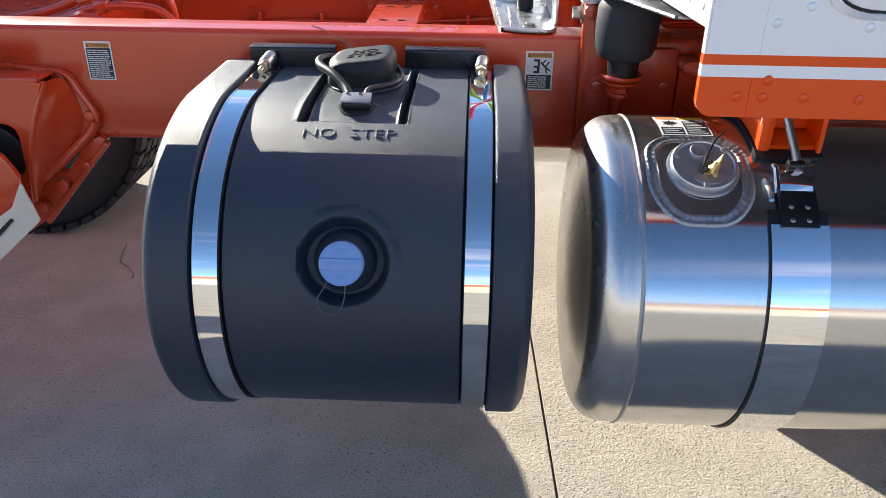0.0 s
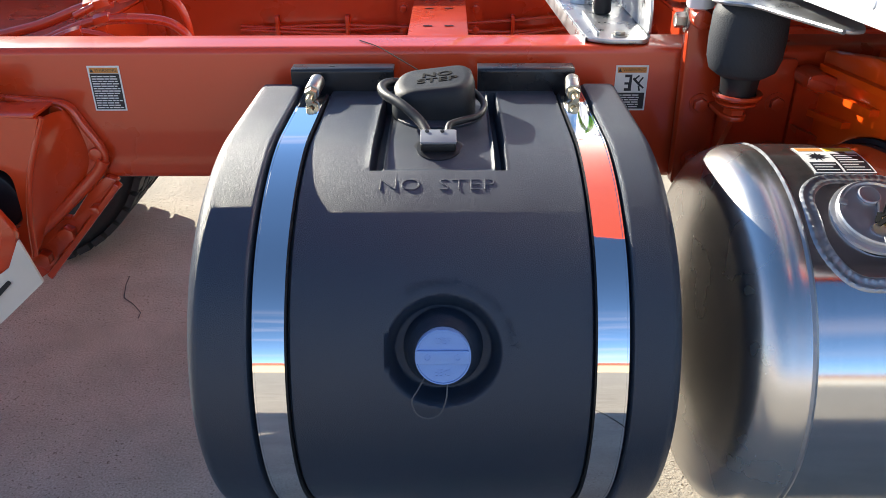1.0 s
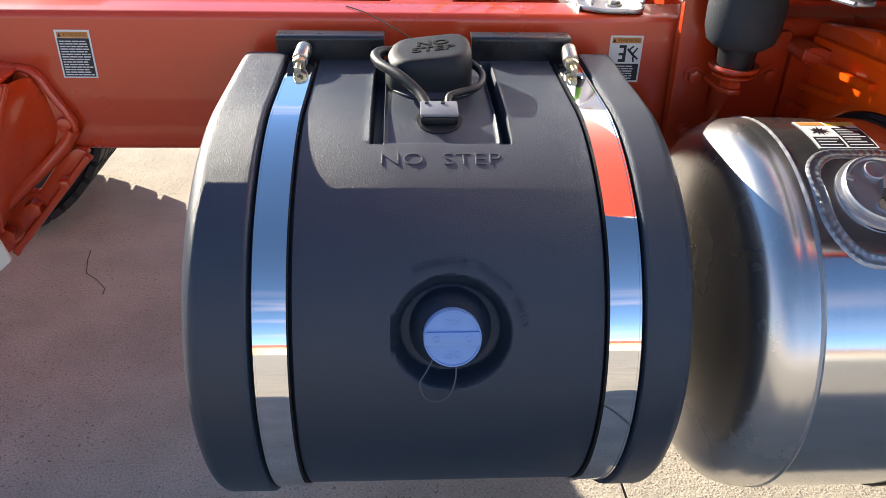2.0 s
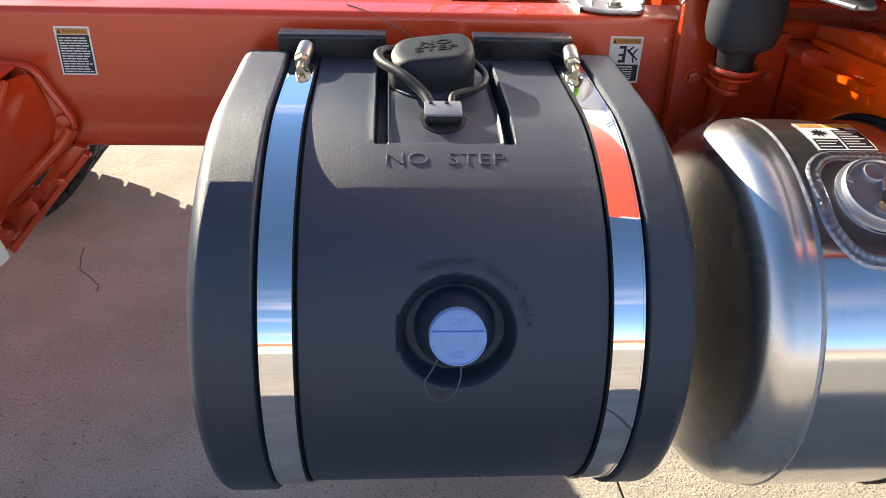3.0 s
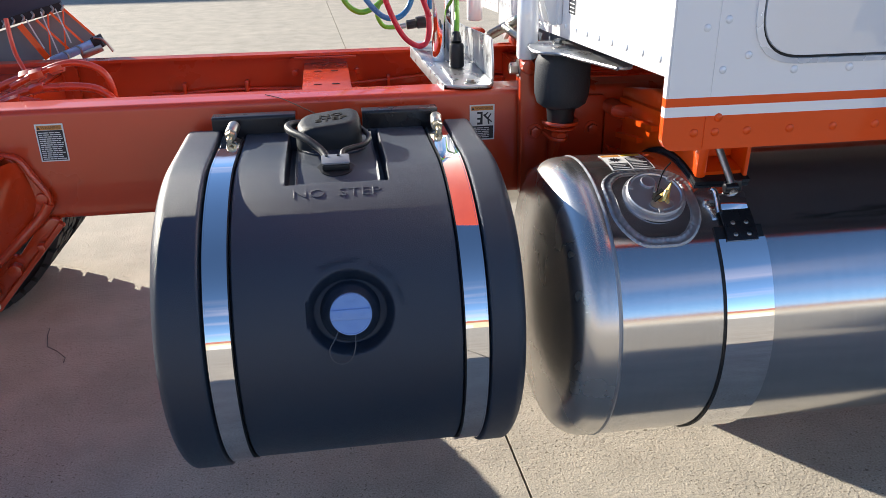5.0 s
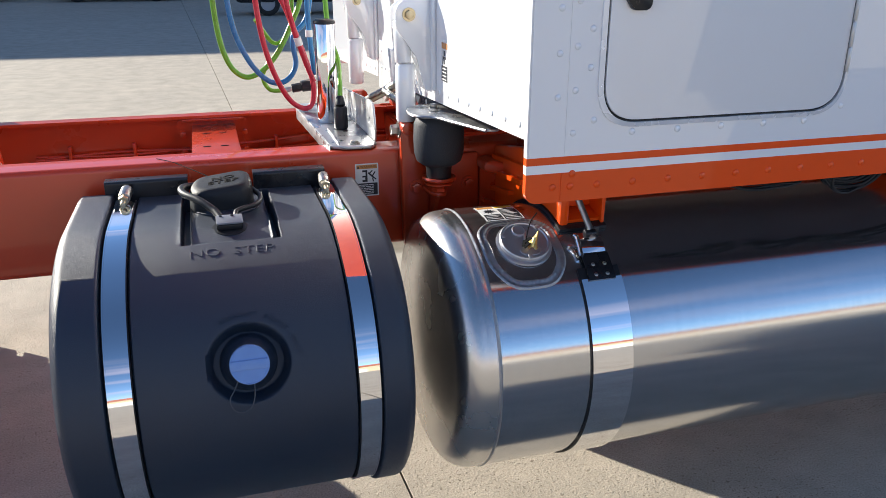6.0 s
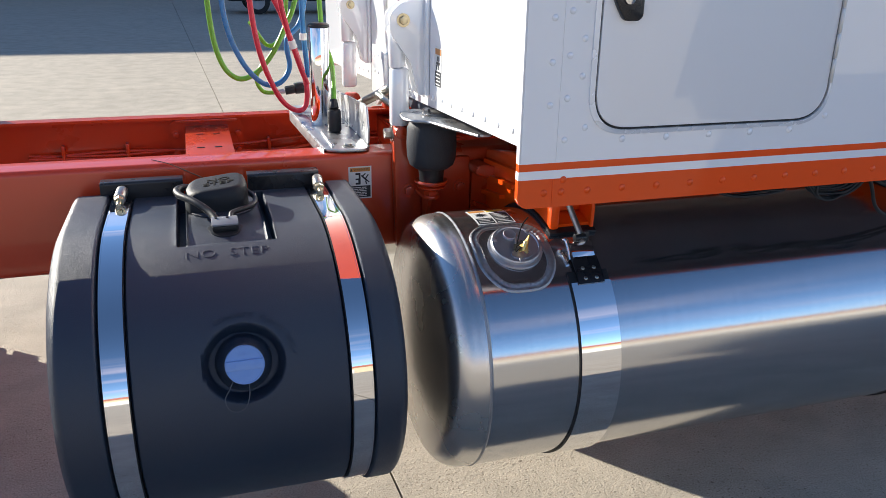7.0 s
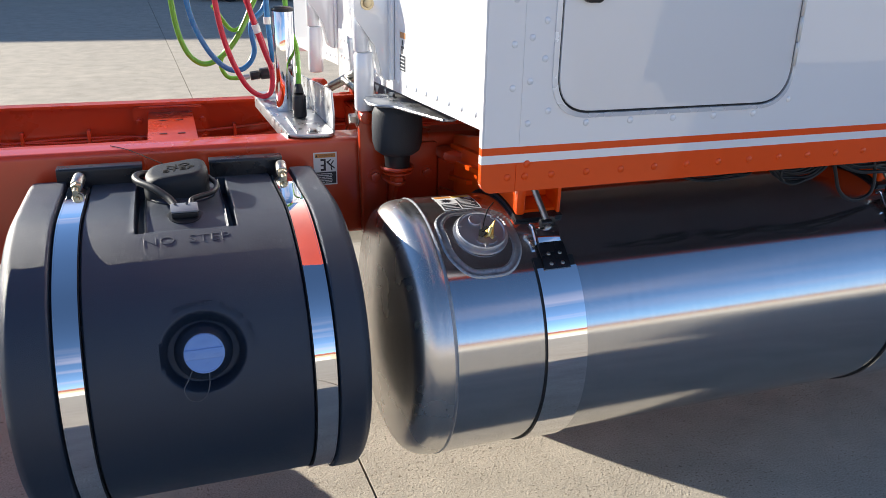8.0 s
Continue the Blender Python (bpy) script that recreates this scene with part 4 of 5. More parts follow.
hose([(0.367, 2.632, 1.771), (0.369, 2.632, 1.5), (0.381, 2.632, 1.305), (0.407, 2.632, 1.174), (0.452, 2.632, 1.071), (0.499, 2.632, 1.031), (0.531, 2.632, 1.044), (0.537, 2.632, 1.109), (0.515, 2.643, 1.196), (0.472, 2.654, 1.326), (0.428, 2.665, 1.457), (0.418, 2.665, 1.771)], 0.0085, RED_HOSE, "red air hose hanging in a loop")
hose([(0.44, 2.5, 1.75), (0.45, 2.5, 1.42), (0.47, 2.51, 1.3), (0.5, 2.52, 1.2), (0.525, 2.52, 1.13)], 0.008, RED_HOSE, "red air hose hanging beside the post", ((0.488, 2.514, 1.24), (0.481, 2.511, 1.263)))
hose([(0.525, 2.54, 1.75), (0.52, 2.53, 1.45), (0.52, 2.53, 1.3), (0.53, 2.53, 1.15)], 0.008, BLUE_HOSE, "blue air hose hanging beside the post", ((0.52, 2.53, 1.262), (0.52, 2.53, 1.282)))
hose([(0.56, 2.58, 1.75), (0.572, 2.55, 1.45), (0.578, 2.52, 1.28), (0.592, 2.46, 1.2), (0.58, 2.365, 1.145), (0.574, 2.338, 1.105)], 0.0075, GREEN_HOSE, "green trailer cable plugged into the black holder")
hose([(0.418, 2.763, 1.174), (0.39, 2.763, 1.12), (0.409, 2.763, 1.075), (0.455, 2.763, 1.069)], 0.007, GREEN_HOSE, "short green cable end with a black coupling")
coupling = thing("hose_coupling", "black plastic hose coupling with a bright collar", "coupling")
part("body", rod_bm((0.514, 2.763, 1.08), (0.559, 2.763, 1.084), 0.018, n=18, bevel=0.004), RUBBER, coupling)
part("nut", rod_bm((0.482, 2.763, 1.075), (0.513, 2.763, 1.079), 0.0145, n=8, bevel=0.002), RUBBER, coupling)
part("collar", rod_bm((0.511, 2.763, 1.094), (0.553, 2.763, 1.101), 0.005, n=12, bevel=0.001), STEEL, coupling, "bright metal clip")
part("sleeve", rod_bm((0.452, 2.763, 1.069), (0.48, 2.763, 1.074), 0.0085, n=14), GALV, coupling)
tagged(part("blue_wire", tube_bm([(0.5, 2.2, 1.0), (0.48, 2.25, 0.97), (0.46, 2.3, 0.9)], 0.004, 8), BLUE_HOSE), "thin blue air line beside the frame rail", "air line")


# ---- the black fluid tank ----
TANK = Vector((0, 1.77, 0.62))
LEFT, RIGHT = -0.113, 0.56
CAP_X, CAP_ANGLE = 0.236, 23.5


def tank_radius(deg):
    """Radius of the end bands round the tank's axis; 0 degrees is the front, 90 the top."""
    knots = ((-100, 0.328), (-70, 0.328), (-40, 0.332), (-10, 0.3445), (10, 0.3525), (30, 0.354), (45, 0.3505), (60, 0.342), (75, 0.337), (95, 0.337))
    for k in range(len(knots) - 1):
        if deg <= knots[k + 1][0]:
            (a, ra), (b, rb) = knots[k], knots[k + 1]
            pa, pb = knots[max(k - 1, 0)], knots[min(k + 2, len(knots) - 1)]
            ma, mb = (rb - pa[1]) / (b - pa[0]) * (b - a), (pb[1] - ra) / (pb[0] - a) * (b - a)
            t = (deg - a) / (b - a)
            return (2 * t ** 3 - 3 * t ** 2 + 1) * ra + (t ** 3 - 2 * t ** 2 + t) * ma + (3 * t ** 2 - 2 * t ** 3) * rb + (t ** 3 - t ** 2) * mb
    return knots[-1][1]


def tank_point(x, deg, off):
    r = tank_radius(deg) + off
    return Vector((x, TANK.y - r * math.cos(radians(deg)), TANK.z + r * math.sin(radians(deg))))


MID = -0.012
# angles of the profile's stations on the rounded front
FINE = [float(d) for d in range(-85, 2)] + [d / 2 for d in range(4, 181)]


def tank_profile():
    """Closed outline: rounded front, flat top, upright back, underside."""
    pts = [("arc", d) for d in FINE]
    for i in range(1, 60):
        pts.append(("flat", (TANK.y + 0.0042 * i, TANK.z + 0.337, 0, 1)))
    pts += [("flat", (2.045, TANK.z + 0.325, 0.7, 0.7)), ("flat", (2.06, TANK.z + 0.3, 1, 0)), ("flat", (2.06, 0.5, 1, 0)), ("flat", (2.03, 0.36, 0.8, -0.6)), ("flat", (1.92, 0.3, 0.3, -0.95))]
    return pts


def tank_offset(x, kind, v):
    """How far the moulded skin stands in from the end bands' radius."""
    # soft outer rims of the two end bands
    edge = min(x - LEFT, RIGHT - x)
    off = -0.022 * (1 - min(1.0, edge / 0.022)) ** 2.2
    # grooves for the straps and the lower middle
    groove = step(-0.0285, -0.024, x) * (1 - step(0.488, 0.4925, x))
    mid = step(0.0245, 0.029, x) * (1 - step(0.437, 0.4415, x))
    off += -0.021 * groove + (0.021 + MID) * mid
    deg = v if kind == "arc" else 90 + (v[0] - TANK.y) * 170
    # two slots beside the sensor pad, and the pad's flat
    along = step(72.6, 74.2, deg) if kind == "arc" else 1.0
    if kind == "flat" and (v[3] < 0.9 or v[0] > 2.0):
        along = 0.0
    for a, b in ((0.127, 0.146), (0.3135, 0.329)):
        off -= 0.042 * along * step(a - 0.001, a + 0.0025, x) * (1 - step(b - 0.0025, b + 0.001, x))
        lip = step(a - 0.006, a - 0.0025, x) * (1 - step(b + 0.0025, b + 0.006, x))
        off += 0.0011 * along * lip
    off -= 0.0045 * along * step(0.1475, 0.15, x) * (1 - step(0.3095, 0.312, x))
    # ring-shaped recess round the filler
    if kind == "arc":
        d = math.hypot(x - CAP_X, radians(v - CAP_ANGLE) * 0.345)
        off -= 0.035 * (1 - step(0.066, 0.081, d))
    return off


def build_tank():
    t = thing("fluid_tank", "black moulded plastic fluid tank with a blue filler cap", "tank")
    xs = []
    x = LEFT
    while x < RIGHT - 0.0015:
        xs.append(x)
        e = min(x - LEFT, RIGHT - x)
        x += 0.0014 if any(abs(x - k) < 0.018 for k in (0.1365, 0.3215)) else 0.0028 if e < 0.024 or any(abs(x - k) < 0.012 for k in (-0.028, 0.028, 0.438, 0.492)) or abs(x - CAP_X) < 0.08 else 0.007
    xs.append(RIGHT)
    prof = tank_profile()
    bm = bmesh.new()
    rings = []
    for x in xs:
        ring = []
        for kind, v in prof:
            off = tank_offset(x, kind, v)
            if kind == "arc":
                ring.append(bm.verts.new(tank_point(x, v, off)))
            else:
                y, z, ny, nz = v
                ring.append(bm.verts.new((x, y + ny * off, z + nz * off)))
        rings.append(ring)
    k = len(prof)
    for a, b in zip(rings, rings[1:]):
        for i in range(k):
            bm.faces.new((a[i], a[(i + 1) % k], b[(i + 1) % k], b[i]))
    for ring, s in ((rings[0], -1), (rings[-1], 1)):
        inner = [bm.verts.new(Vector((v.co.x + s * 0.001, TANK.y + (v.co.y - TANK.y) * 0.93, TANK.z + (v.co.z - TANK.z) * 0.93))) for v in ring]
        for i in range(k):
            bm.faces.new((ring[i], ring[(i + 1) % k], inner[(i + 1) % k], inner[i]))
        bm.faces.new(inner)
    bmesh.ops.recalc_face_normals(bm, faces=bm.faces[:])
    part("body", bm, PLASTIC, t)

    def on_mid(x_mid, deg_mid, size_turn=1.0):
        def place(v):
            r = tank_radius(deg_mid) + MID
            return tank_point(x_mid + v.x * size_turn, deg_mid + math.degrees(v.y / r), MID + 0.0002 + max(0.0, v.z))
        return place

    letters("NO  STEP", 0.034, 0.0001, on_mid(0.226, 66.8, 1.2), PLASTIC, t, weight=-0.032, bevel=0.0006)
    # words on an arc above the filler
    words = "EXHAUST FLUID ONLY"
    r = tank_radius(CAP_ANGLE) + MID
    for i, ch in enumerate(words):
        if ch == " ":
            continue
        a = radians(118 - i * 6.6)
        cx, cy = 0.096 * math.cos(a), 0.096 * math.sin(a)
        turn = a - math.pi / 2

        def place(v, cx=cx, cy=cy, turn=turn):
            u = cx + v.x * math.cos(turn) - v.y * math.sin(turn)
            w = cy + v.x * math.sin(turn) + v.y * math.cos(turn)
            return tank_point(CAP_X + u, CAP_ANGLE + math.degrees(w / r), MID + 0.0001 + max(0.0, v.z))

        letters(ch, 0.0145, 0.0016, place, PLASTIC, t)
    return t


tank = build_tank()

CAP_M = Matrix.Translation(tank_point(CAP_X, CAP_ANGLE, -0.036)) @ frame_of((0, -math.cos(radians(CAP_ANGLE - 2)), math.sin(radians(CAP_ANGLE - 2))))


def build_filler():
    part("filler_neck", lathe_bm([(0.056, -0.012), (0.052, -0.004), (0.048, 0.006), (0.042, 0.012), (0.038, 0.022), (0.0, 0.022)], CAP_M, 48), PLASTIC, tank)
    cap = part("filler_cap", lathe_bm([(0.036, 0.0225), (0.0375, 0.025), (0.0375, 0.04), (0.036, 0.0425), (0.0, 0.0425)], CAP_M, 64), BLUE_CAP, tank, "blue plastic screw cap")
    part("rim", lathe_bm([(0.0375, 0.0415), (0.0372, 0.044), (0.0355, 0.0443), (0.0348, 0.0427)], CAP_M, 64), BLUE_CAP, cap)
    grip = plate_bm(rounded([(-0.0355, -0.009), (0.0355, -0.009), (0.0355, 0.009), (-0.0355, 0.009)], 0.003), CAP_M @ Matrix.Translation((0, 0, 0.0428)), 0.0035, 0.0008)
    part("grip", grip, BLUE_CAP, cap)
    for y, turn in ((0.021, 0), (-0.021, 180)):
        m = CAP_M @ Matrix.Translation((0, y, 0.0426)) @ pose(0, 0, 0, 0, 0, turn)
        letters("DEF", 0.0125, 0.0007, lambda v, m=m: m @ Vector((v.x, v.y, max(0.0, v.z))), BLUE_CAP, cap)
    for x in (-0.021, 0.02):
        part("mark", lathe_bm([(0.0045, 0), (0.0045, 0.001), (0.003, 0.001), (0.003, 0)], CAP_M @ Matrix.Translation((x, 0, 0.0463)), 14), BLUE_CAP, cap)
    loop = [(-0.024, -0.03, 0.027), (-0.033, -0.047, 0.03), (-0.042, -0.064, 0.03), (-0.036, -0.083, 0.028), (-0.02, -0.09, 0.027), (-0.004, -0.082, 0.028), (0.004, -0.062, 0.03), (0.006, -0.038, 0.028)]
    part("tether", tube_bm([CAP_M @ Vector(p) for p in loop], 0.0011, 8), TETHER, cap, "thin grey plastic tether loop")


build_filler()


def tank_strap(x0, x1, label):
    """A polished band over the tank with rubber edges, bolted to the bracket at the top."""
    s = thing("tank_strap", label, "strap", "polished tank straps")

    def band(xa, xb, low, high, mat, name, lab=""):
        path = [tank_point(0, d, 0) for d in range(-110, 92, 2)] + [Vector((0, TANK.y + 0.02 * i, TANK.z + 0.337)) for i in range(1, 12)]
        bm = bmesh.new()
        rows = []
        for i, p in enumerate(path):
            w = (path[min(i + 1, len(path) - 1)] - path[max(i - 1, 0)]).normalized()
            n = Vector((0, -w.z, w.y))
            rows.append([bm.verts.new(Vector((xx, p.y + n.y * o, p.z + n.z * o))) for xx, o in ((xa, low), (xb, low), (xb, high), (xa, high))])
        for a, b in zip(rows, rows[1:]):
            for i in range(4):
                bm.faces.new((a[i], a[(i + 1) % 4], b[(i + 1) % 4], b[i]))
        bm.faces.new(rows[0])
        bm.faces.new(rows[-1][::-1])
        bmesh.ops.recalc_face_normals(bm, faces=bm.faces[:])
        return part(name, bm, mat, s, lab)

    band(x0 - 0.003, x1 + 0.003, -0.0205, -0.0105, RUBBER, "liner", "black rubber liner")
    band(x0, x1, -0.0104, -0.0075, CHROME, "band")
    for xe in (x0, x1):
        band(xe - 0.0012, xe + 0.0012, -0.0074, -0.0062, CHROME, "bead")
    xm = (x0 + x1) / 2
    b = part("t_bolt", rod_bm((xm + 0.004, 2.0, 0.9695), (xm, 1.95, 0.963), 0.0138, n=28, bevel=0.003), STEEL, s, "bright steel barrel")
    part("nut", rod_bm((xm, 1.9495, 0.963), (xm, 1.936, 0.961), 0.0118, n=6, bevel=0.001), BRASS, b, "yellow-zinc nut")
    part("thread", rod_bm((xm, 1.9355, 0.961), (xm, 1.912, 0.9585), 0.0062, n=14, bevel=0.001), BRASS, b)
    return s


tank_strap(-0.0195, 0.0215, "polished stainless tank strap with a brass-coloured nut")
tank_strap(0.4445, 0.4845, "polished stainless tank strap with a brass-coloured nut")


def tank_bracket(x0, x1):
    b = thing("tank_bracket", "black powder-coated angle bracket behind the fluid tank", "bracket", "black tank brackets")
    bm = plate_bm([(2.013, 0.86), (2.013, 0.981), (2.0145, 0.9855), (2.019, 0.987), (2.05, 0.987), (2.05, 0.979), (2.021, 0.979), (2.021, 0.86)], yz(x0), x1 - x0, 0.0012)
    part("angle", bm, BLACK_PAINT, b)
    part("standoff", box_bm(x0 + 0.02, x1 - 0.02, 2.0505, 2.0935, 0.9, 0.97), BLACK_PAINT, b)
    x = (x0 + x1) / 2 - 0.02
    part("hole", plate_bm(rounded([(x - 0.005, 2.03), (x + 0.005, 2.03), (x + 0.005, 2.035), (x - 0.005, 2.035)], 0.002), flat(0.9871), 0.0006), RUBBER, b)
    return b


tank_bracket(-0.046, 0.143)
tank_bracket(0.297, 0.475)


def sensor_head():
    """Rubber boot, plug and cables on the tank's top."""
    s = thing("sensor_head", "black rubber sensor boot with cables on the tank's top", "sensor")
    bm = bmesh.new()
    rows = []
    layers = ((0.94, 0.0, 1.0), (0.945, 0.0, 1.0), (0.965, 0.0, 1.0), (0.983, 0.0, 0.98), (0.994, 0.0, 0.93), (0.999, 0.0, 0.84), (1.0, 0.0, 0.7))
    foot = rounded([(0.143, 1.905), (0.157, 1.852), (0.28, 1.846), (0.292, 1.905), (0.284, 1.972), (0.157, 1.972)], 0.03, 6)
    cx, cy = 0.221, 1.905
    for z, _, k in layers:
        row = []
        for x, y in foot:
            yy = cy + (y - cy) * k
            tilt = 0.06 * (yy - 1.82) - 0.004 + 0.12 * k * (x - cx) if z > 0.96 else 0.0
            row.append(bm.verts.new((cx + (x - cx) * k, yy, z + tilt)))
        rows.append(row)
    n = len(foot)
    for a, b in zip(rows, rows[1:]):
        for i in range(n):
            bm.faces.new((a[i], a[(i + 1) % n], b[(i + 1) % n], b[i]))
    bm.faces.new(rows[-1])
    bm.faces.new(rows[0][::-1])
    bmesh.ops.recalc_face_normals(bm, faces=bm.faces[:])
    boot = part("boot", bm, BOOT, s)
    for words, y, z in (("NO", 1.922, 1.0023), ("STEP", 1.896, 1.0007)):
        letters(words, 0.027, 0.0014, lambda v, y=y, z=z: Vector((0.224 + v.x * 1.25, y + v.y * 0.99, z + v.y * 0.06 + 0.15 * v.x + max(0.0, v.z))), WIRE, boot, weight=0.012)
    part("flange", lathe_bm([(0.0, 0.0), (0.076, 0.0), (0.076, 0.003), (0.072, 0.0045), (0.0, 0.0045)], Matrix.Translation((0.226, 1.895, 0.9415)), 48), PLASTIC, s)
    tilt = Matrix.Translation((0.228, 1.738, 0.9345)) @ pose(0, 0, 0, 11)
    base = part("plug_base", lathe_bm([(0.0, 0.0), (0.04, 0.0), (0.04, 0.003), (0.034, 0.004), (0.034, 0.007), (0.0, 0.007)], tilt, 40), RUBBER, s)
    part("plug", plate_bm(rounded([(-0.027, -0.017), (0.027, -0.017), (0.027, 0.022), (-0.027, 0.022)], 0.004), tilt @ Matrix.Translation((0, 0.004, 0.007)), 0.0125, 0.0025), RUBBER, base)
    part("cover", plate_bm(rounded([(-0.028, -0.0155), (0.028, -0.0155), (0.028, 0.023), (-0.028, 0.023)], 0.004), tilt @ Matrix.Translation((0, 0.004, 0.0197)), 0.004, 0.001), PLUG_TOP, base, "pale grey plug cover")
    for x in (-0.018, 0.006):
        part("screw", rod_bm(tilt @ Vector((x, 0.02, 0.0238)), tilt @ Vector((x, 0.02, 0.0256)), 0.0032, n=10), RUBBER, base)
    part("cable", tube_bm([(0.17, 1.94, 0.982), (0.143, 1.932, 0.986), (0.13, 1.905, 0.987), (0.138, 1.868, 0.985), (0.168, 1.828, 0.98), (0.198, 1.792, 0.965), (0.212, 1.762, 0.953)], 0.0082, 14), RUBBER, s, "thick black cable sleeve")
    part("cable", tube_bm([(0.286, 1.93, 0.972), (0.303, 1.87, 0.968), (0.293, 1.82, 0.965), (0.265, 1.8, 0.963), (0.246, 1.785, 0.961), (0.242, 1.762, 0.953)], 0.0058, 12), RUBBER, s, "ribbed black cable")
    return s


sensor_head()


# ---- the aluminium fuel tank ----
AXIS_Y, AXIS_Z, DRUM = 1.76, 0.597, 0.318
SEAM = 0.749


def drum(x, deg, off=0.0):
    r = DRUM + off
    return Vector((x, AXIS_Y - r * math.cos(radians(deg)), AXIS_Z + r * math.sin(radians(deg))))


def drum_strip(x0, x1, d0, d1, low, high, steps):
    bm = bmesh.new()
    rows = []
    for i in range(steps + 1):
        d = d0 + (d1 - d0) * i / steps
        rows.append([bm.verts.new(drum(x, d, o)) for x, o in ((x0, low), (x1, low), (x1, high), (x0, high))])
    for a, b in zip(rows, rows[1:]):
        for i in range(4):
            bm.faces.new((a[i], a[(i + 1) % 4], b[(i + 1) % 4], b[i]))
    bm.faces.new(rows[0])
    bm.faces.new(rows[-1][::-1])
    bmesh.ops.recalc_face_normals(bm, faces=bm.faces[:])
    return bm


def build_fuel_tank():
    t = thing("fuel_tank", "brushed aluminium cylindrical fuel tank with welded dished end", "fuel tank", "fuel tanks")
    m = Matrix.Translation((0, AXIS_Y, AXIS_Z)) @ pose(0, 0, 0, 0, 90, 0)
    part("shell", lathe_bm([(DRUM, SEAM), (DRUM, 0.9), (DRUM, 1.6), (DRUM, 2.4), (DRUM, 2.98)], m, 128), ALUMINIUM, t)
    head = [(DRUM, SEAM - 0.001), (DRUM - 0.0005, SEAM - 0.02)]
    rk = 0.062
    for i in range(13):
        a = radians(90 * i / 12)
        head.append((DRUM - rk - 0.001 + rk * math.cos(a), SEAM - 0.021 - rk * math.sin(a)))
    for i in range(1, 9):
        r = (DRUM - rk - 0.001) * (1 - i / 8)
        head.append((r, SEAM - 0.021 - rk - 0.02 * (1 - (r / (DRUM - rk)) ** 2)))
    part("head", lathe_bm(head, m, 128), SPUN, t, "spun dished end")
    part("end", lathe_bm([(DRUM, 2.98), (DRUM - 0.02, 3.03), (DRUM - 0.08, 3.08), (0.0, 3.11)], m, 64), ALUMINIUM, t)
    bead = bmesh.new()
    rng = random.Random(4)
    n = 420
    rows = []
    for i in range(n):
        d = 360 * i / n
        k = 0.002 + 0.0003 * rng.random() + 0.0002 * math.sin(i * 1.7)
        w = 0.0056 + 0.0003 * rng.random()
        rows.append([bead.verts.new(drum(SEAM - w, d, -0.001)), bead.verts.new(drum(SEAM, d, k)), bead.verts.new(drum(SEAM + w, d, -0.001))])
    for i in range(n):
        a, b = rows[i], rows[(i + 1) % n]
        for j in range(2):
            bead.faces.new((a[j], a[j + 1], b[j + 1], b[j]))
    bmesh.ops.recalc_face_normals(bead, faces=bead.faces[:])
    part("weld_seam", bead, ALU_WELD, t, "rippled weld seam")
    # weld round the filler pad
    ring = rounded([(-0.083, 0.06), (-0.05, 0.095), (0.05, 0.095), (0.083, 0.06), (0.083, -0.045), (0.047, -0.093), (-0.045, -0.093), (-0.083, -0.04)], 0.05, 6)
    cx, cd = 0.853, 60.5
    loop = []
    for (x, y), (x2, y2) in zip(ring, ring[1:] + ring[:1]):
        k = max(1, int(math.hypot(x2 - x, y2 - y) / 0.0022))
        loop += [(x + (x2 - x) * i / k, y + (y2 - y) * i / k) for i in range(k)]
    section = ((-0.0125, -0.001), (-0.0108, 0.0014), (-0.0078, 0.0028), (-0.004, 0.0016), (-0.0005, 0.0012), (0.0025, 0.0016), (0.006, 0.003), (0.0095, 0.0014), (0.012, -0.001))
    weld = bmesh.new()
    rows = []
    for i, (x, y) in enumerate(loop):
        r = math.hypot(x, y)
        swell = 0.8 + 0.24 * rng.random() + 0.2 * math.sin(i * 1.3)
        rows.append([weld.verts.new(drum(cx + x * (1 + (o + rng.uniform(-0.0002, 0.0002)) / r), cd + math.degrees(y * (1 + o / r) / DRUM), h * swell if h > 0 else h)) for o, h in section])
    for a, b in zip(rows, rows[1:] + rows[:1]):
        for j in range(len(section) - 1):
            weld.faces.new((a[j], a[j + 1], b[j + 1], b[j]))
    bmesh.ops.recalc_face_normals(weld, faces=weld.faces[:])
    part("pad_weld", weld, ALU_WELD, t, "rippled double weld round the filler pad")
    way = drum(0, 63, 1) - drum(0, 63, 0)
    cm = Matrix.Translation(drum(0.86, 63, 0.0)) @ frame_of(way)
    part("filler_neck", lathe_bm([(0.064, -0.004), (0.064, 0.002), (0.0595, 0.004), (0.0, 0.004)], cm, 64), CAP_ALU, t)
    cap = part("filler_cap", lathe_bm([(0.058, 0.0042), (0.0585, 0.012), (0.0565, 0.0148), (0.053, 0.0148), (0.051, 0.012), (0.0, 0.011)], cm, 64), CAP_ALU, t, "round machined aluminium filler cap")
    for a in (40, 160, 265):
        part("lug", box_bm(0.045, 0.0575, -0.005, 0.005, 0.0125, 0.0168, 0.0015), CAP_ALU, cap).matrix_world = cm @ pose(0, 0, 0, 0, 0, a)
    part("hub", lathe_bm([(0.0165, 0.0112), (0.0165, 0.0145), (0.0145, 0.016), (0.0105, 0.0145), (0.0, 0.0145)], cm @ Matrix.Translation((-0.006, 0.03, 0)), 28), CAP_ALU, cap)
    part("maker_plate", lathe_bm([(0.021, 0.0112), (0.021, 0.0142), (0.019, 0.0146), (0.0175, 0.0136), (0.0, 0.0136)], cm @ Matrix.Translation((0.004, -0.031, 0)) @ Matrix.Diagonal((1.25, 0.72, 1, 1)), 32), CAP_ALU, cap, "raised oval maker's plate")
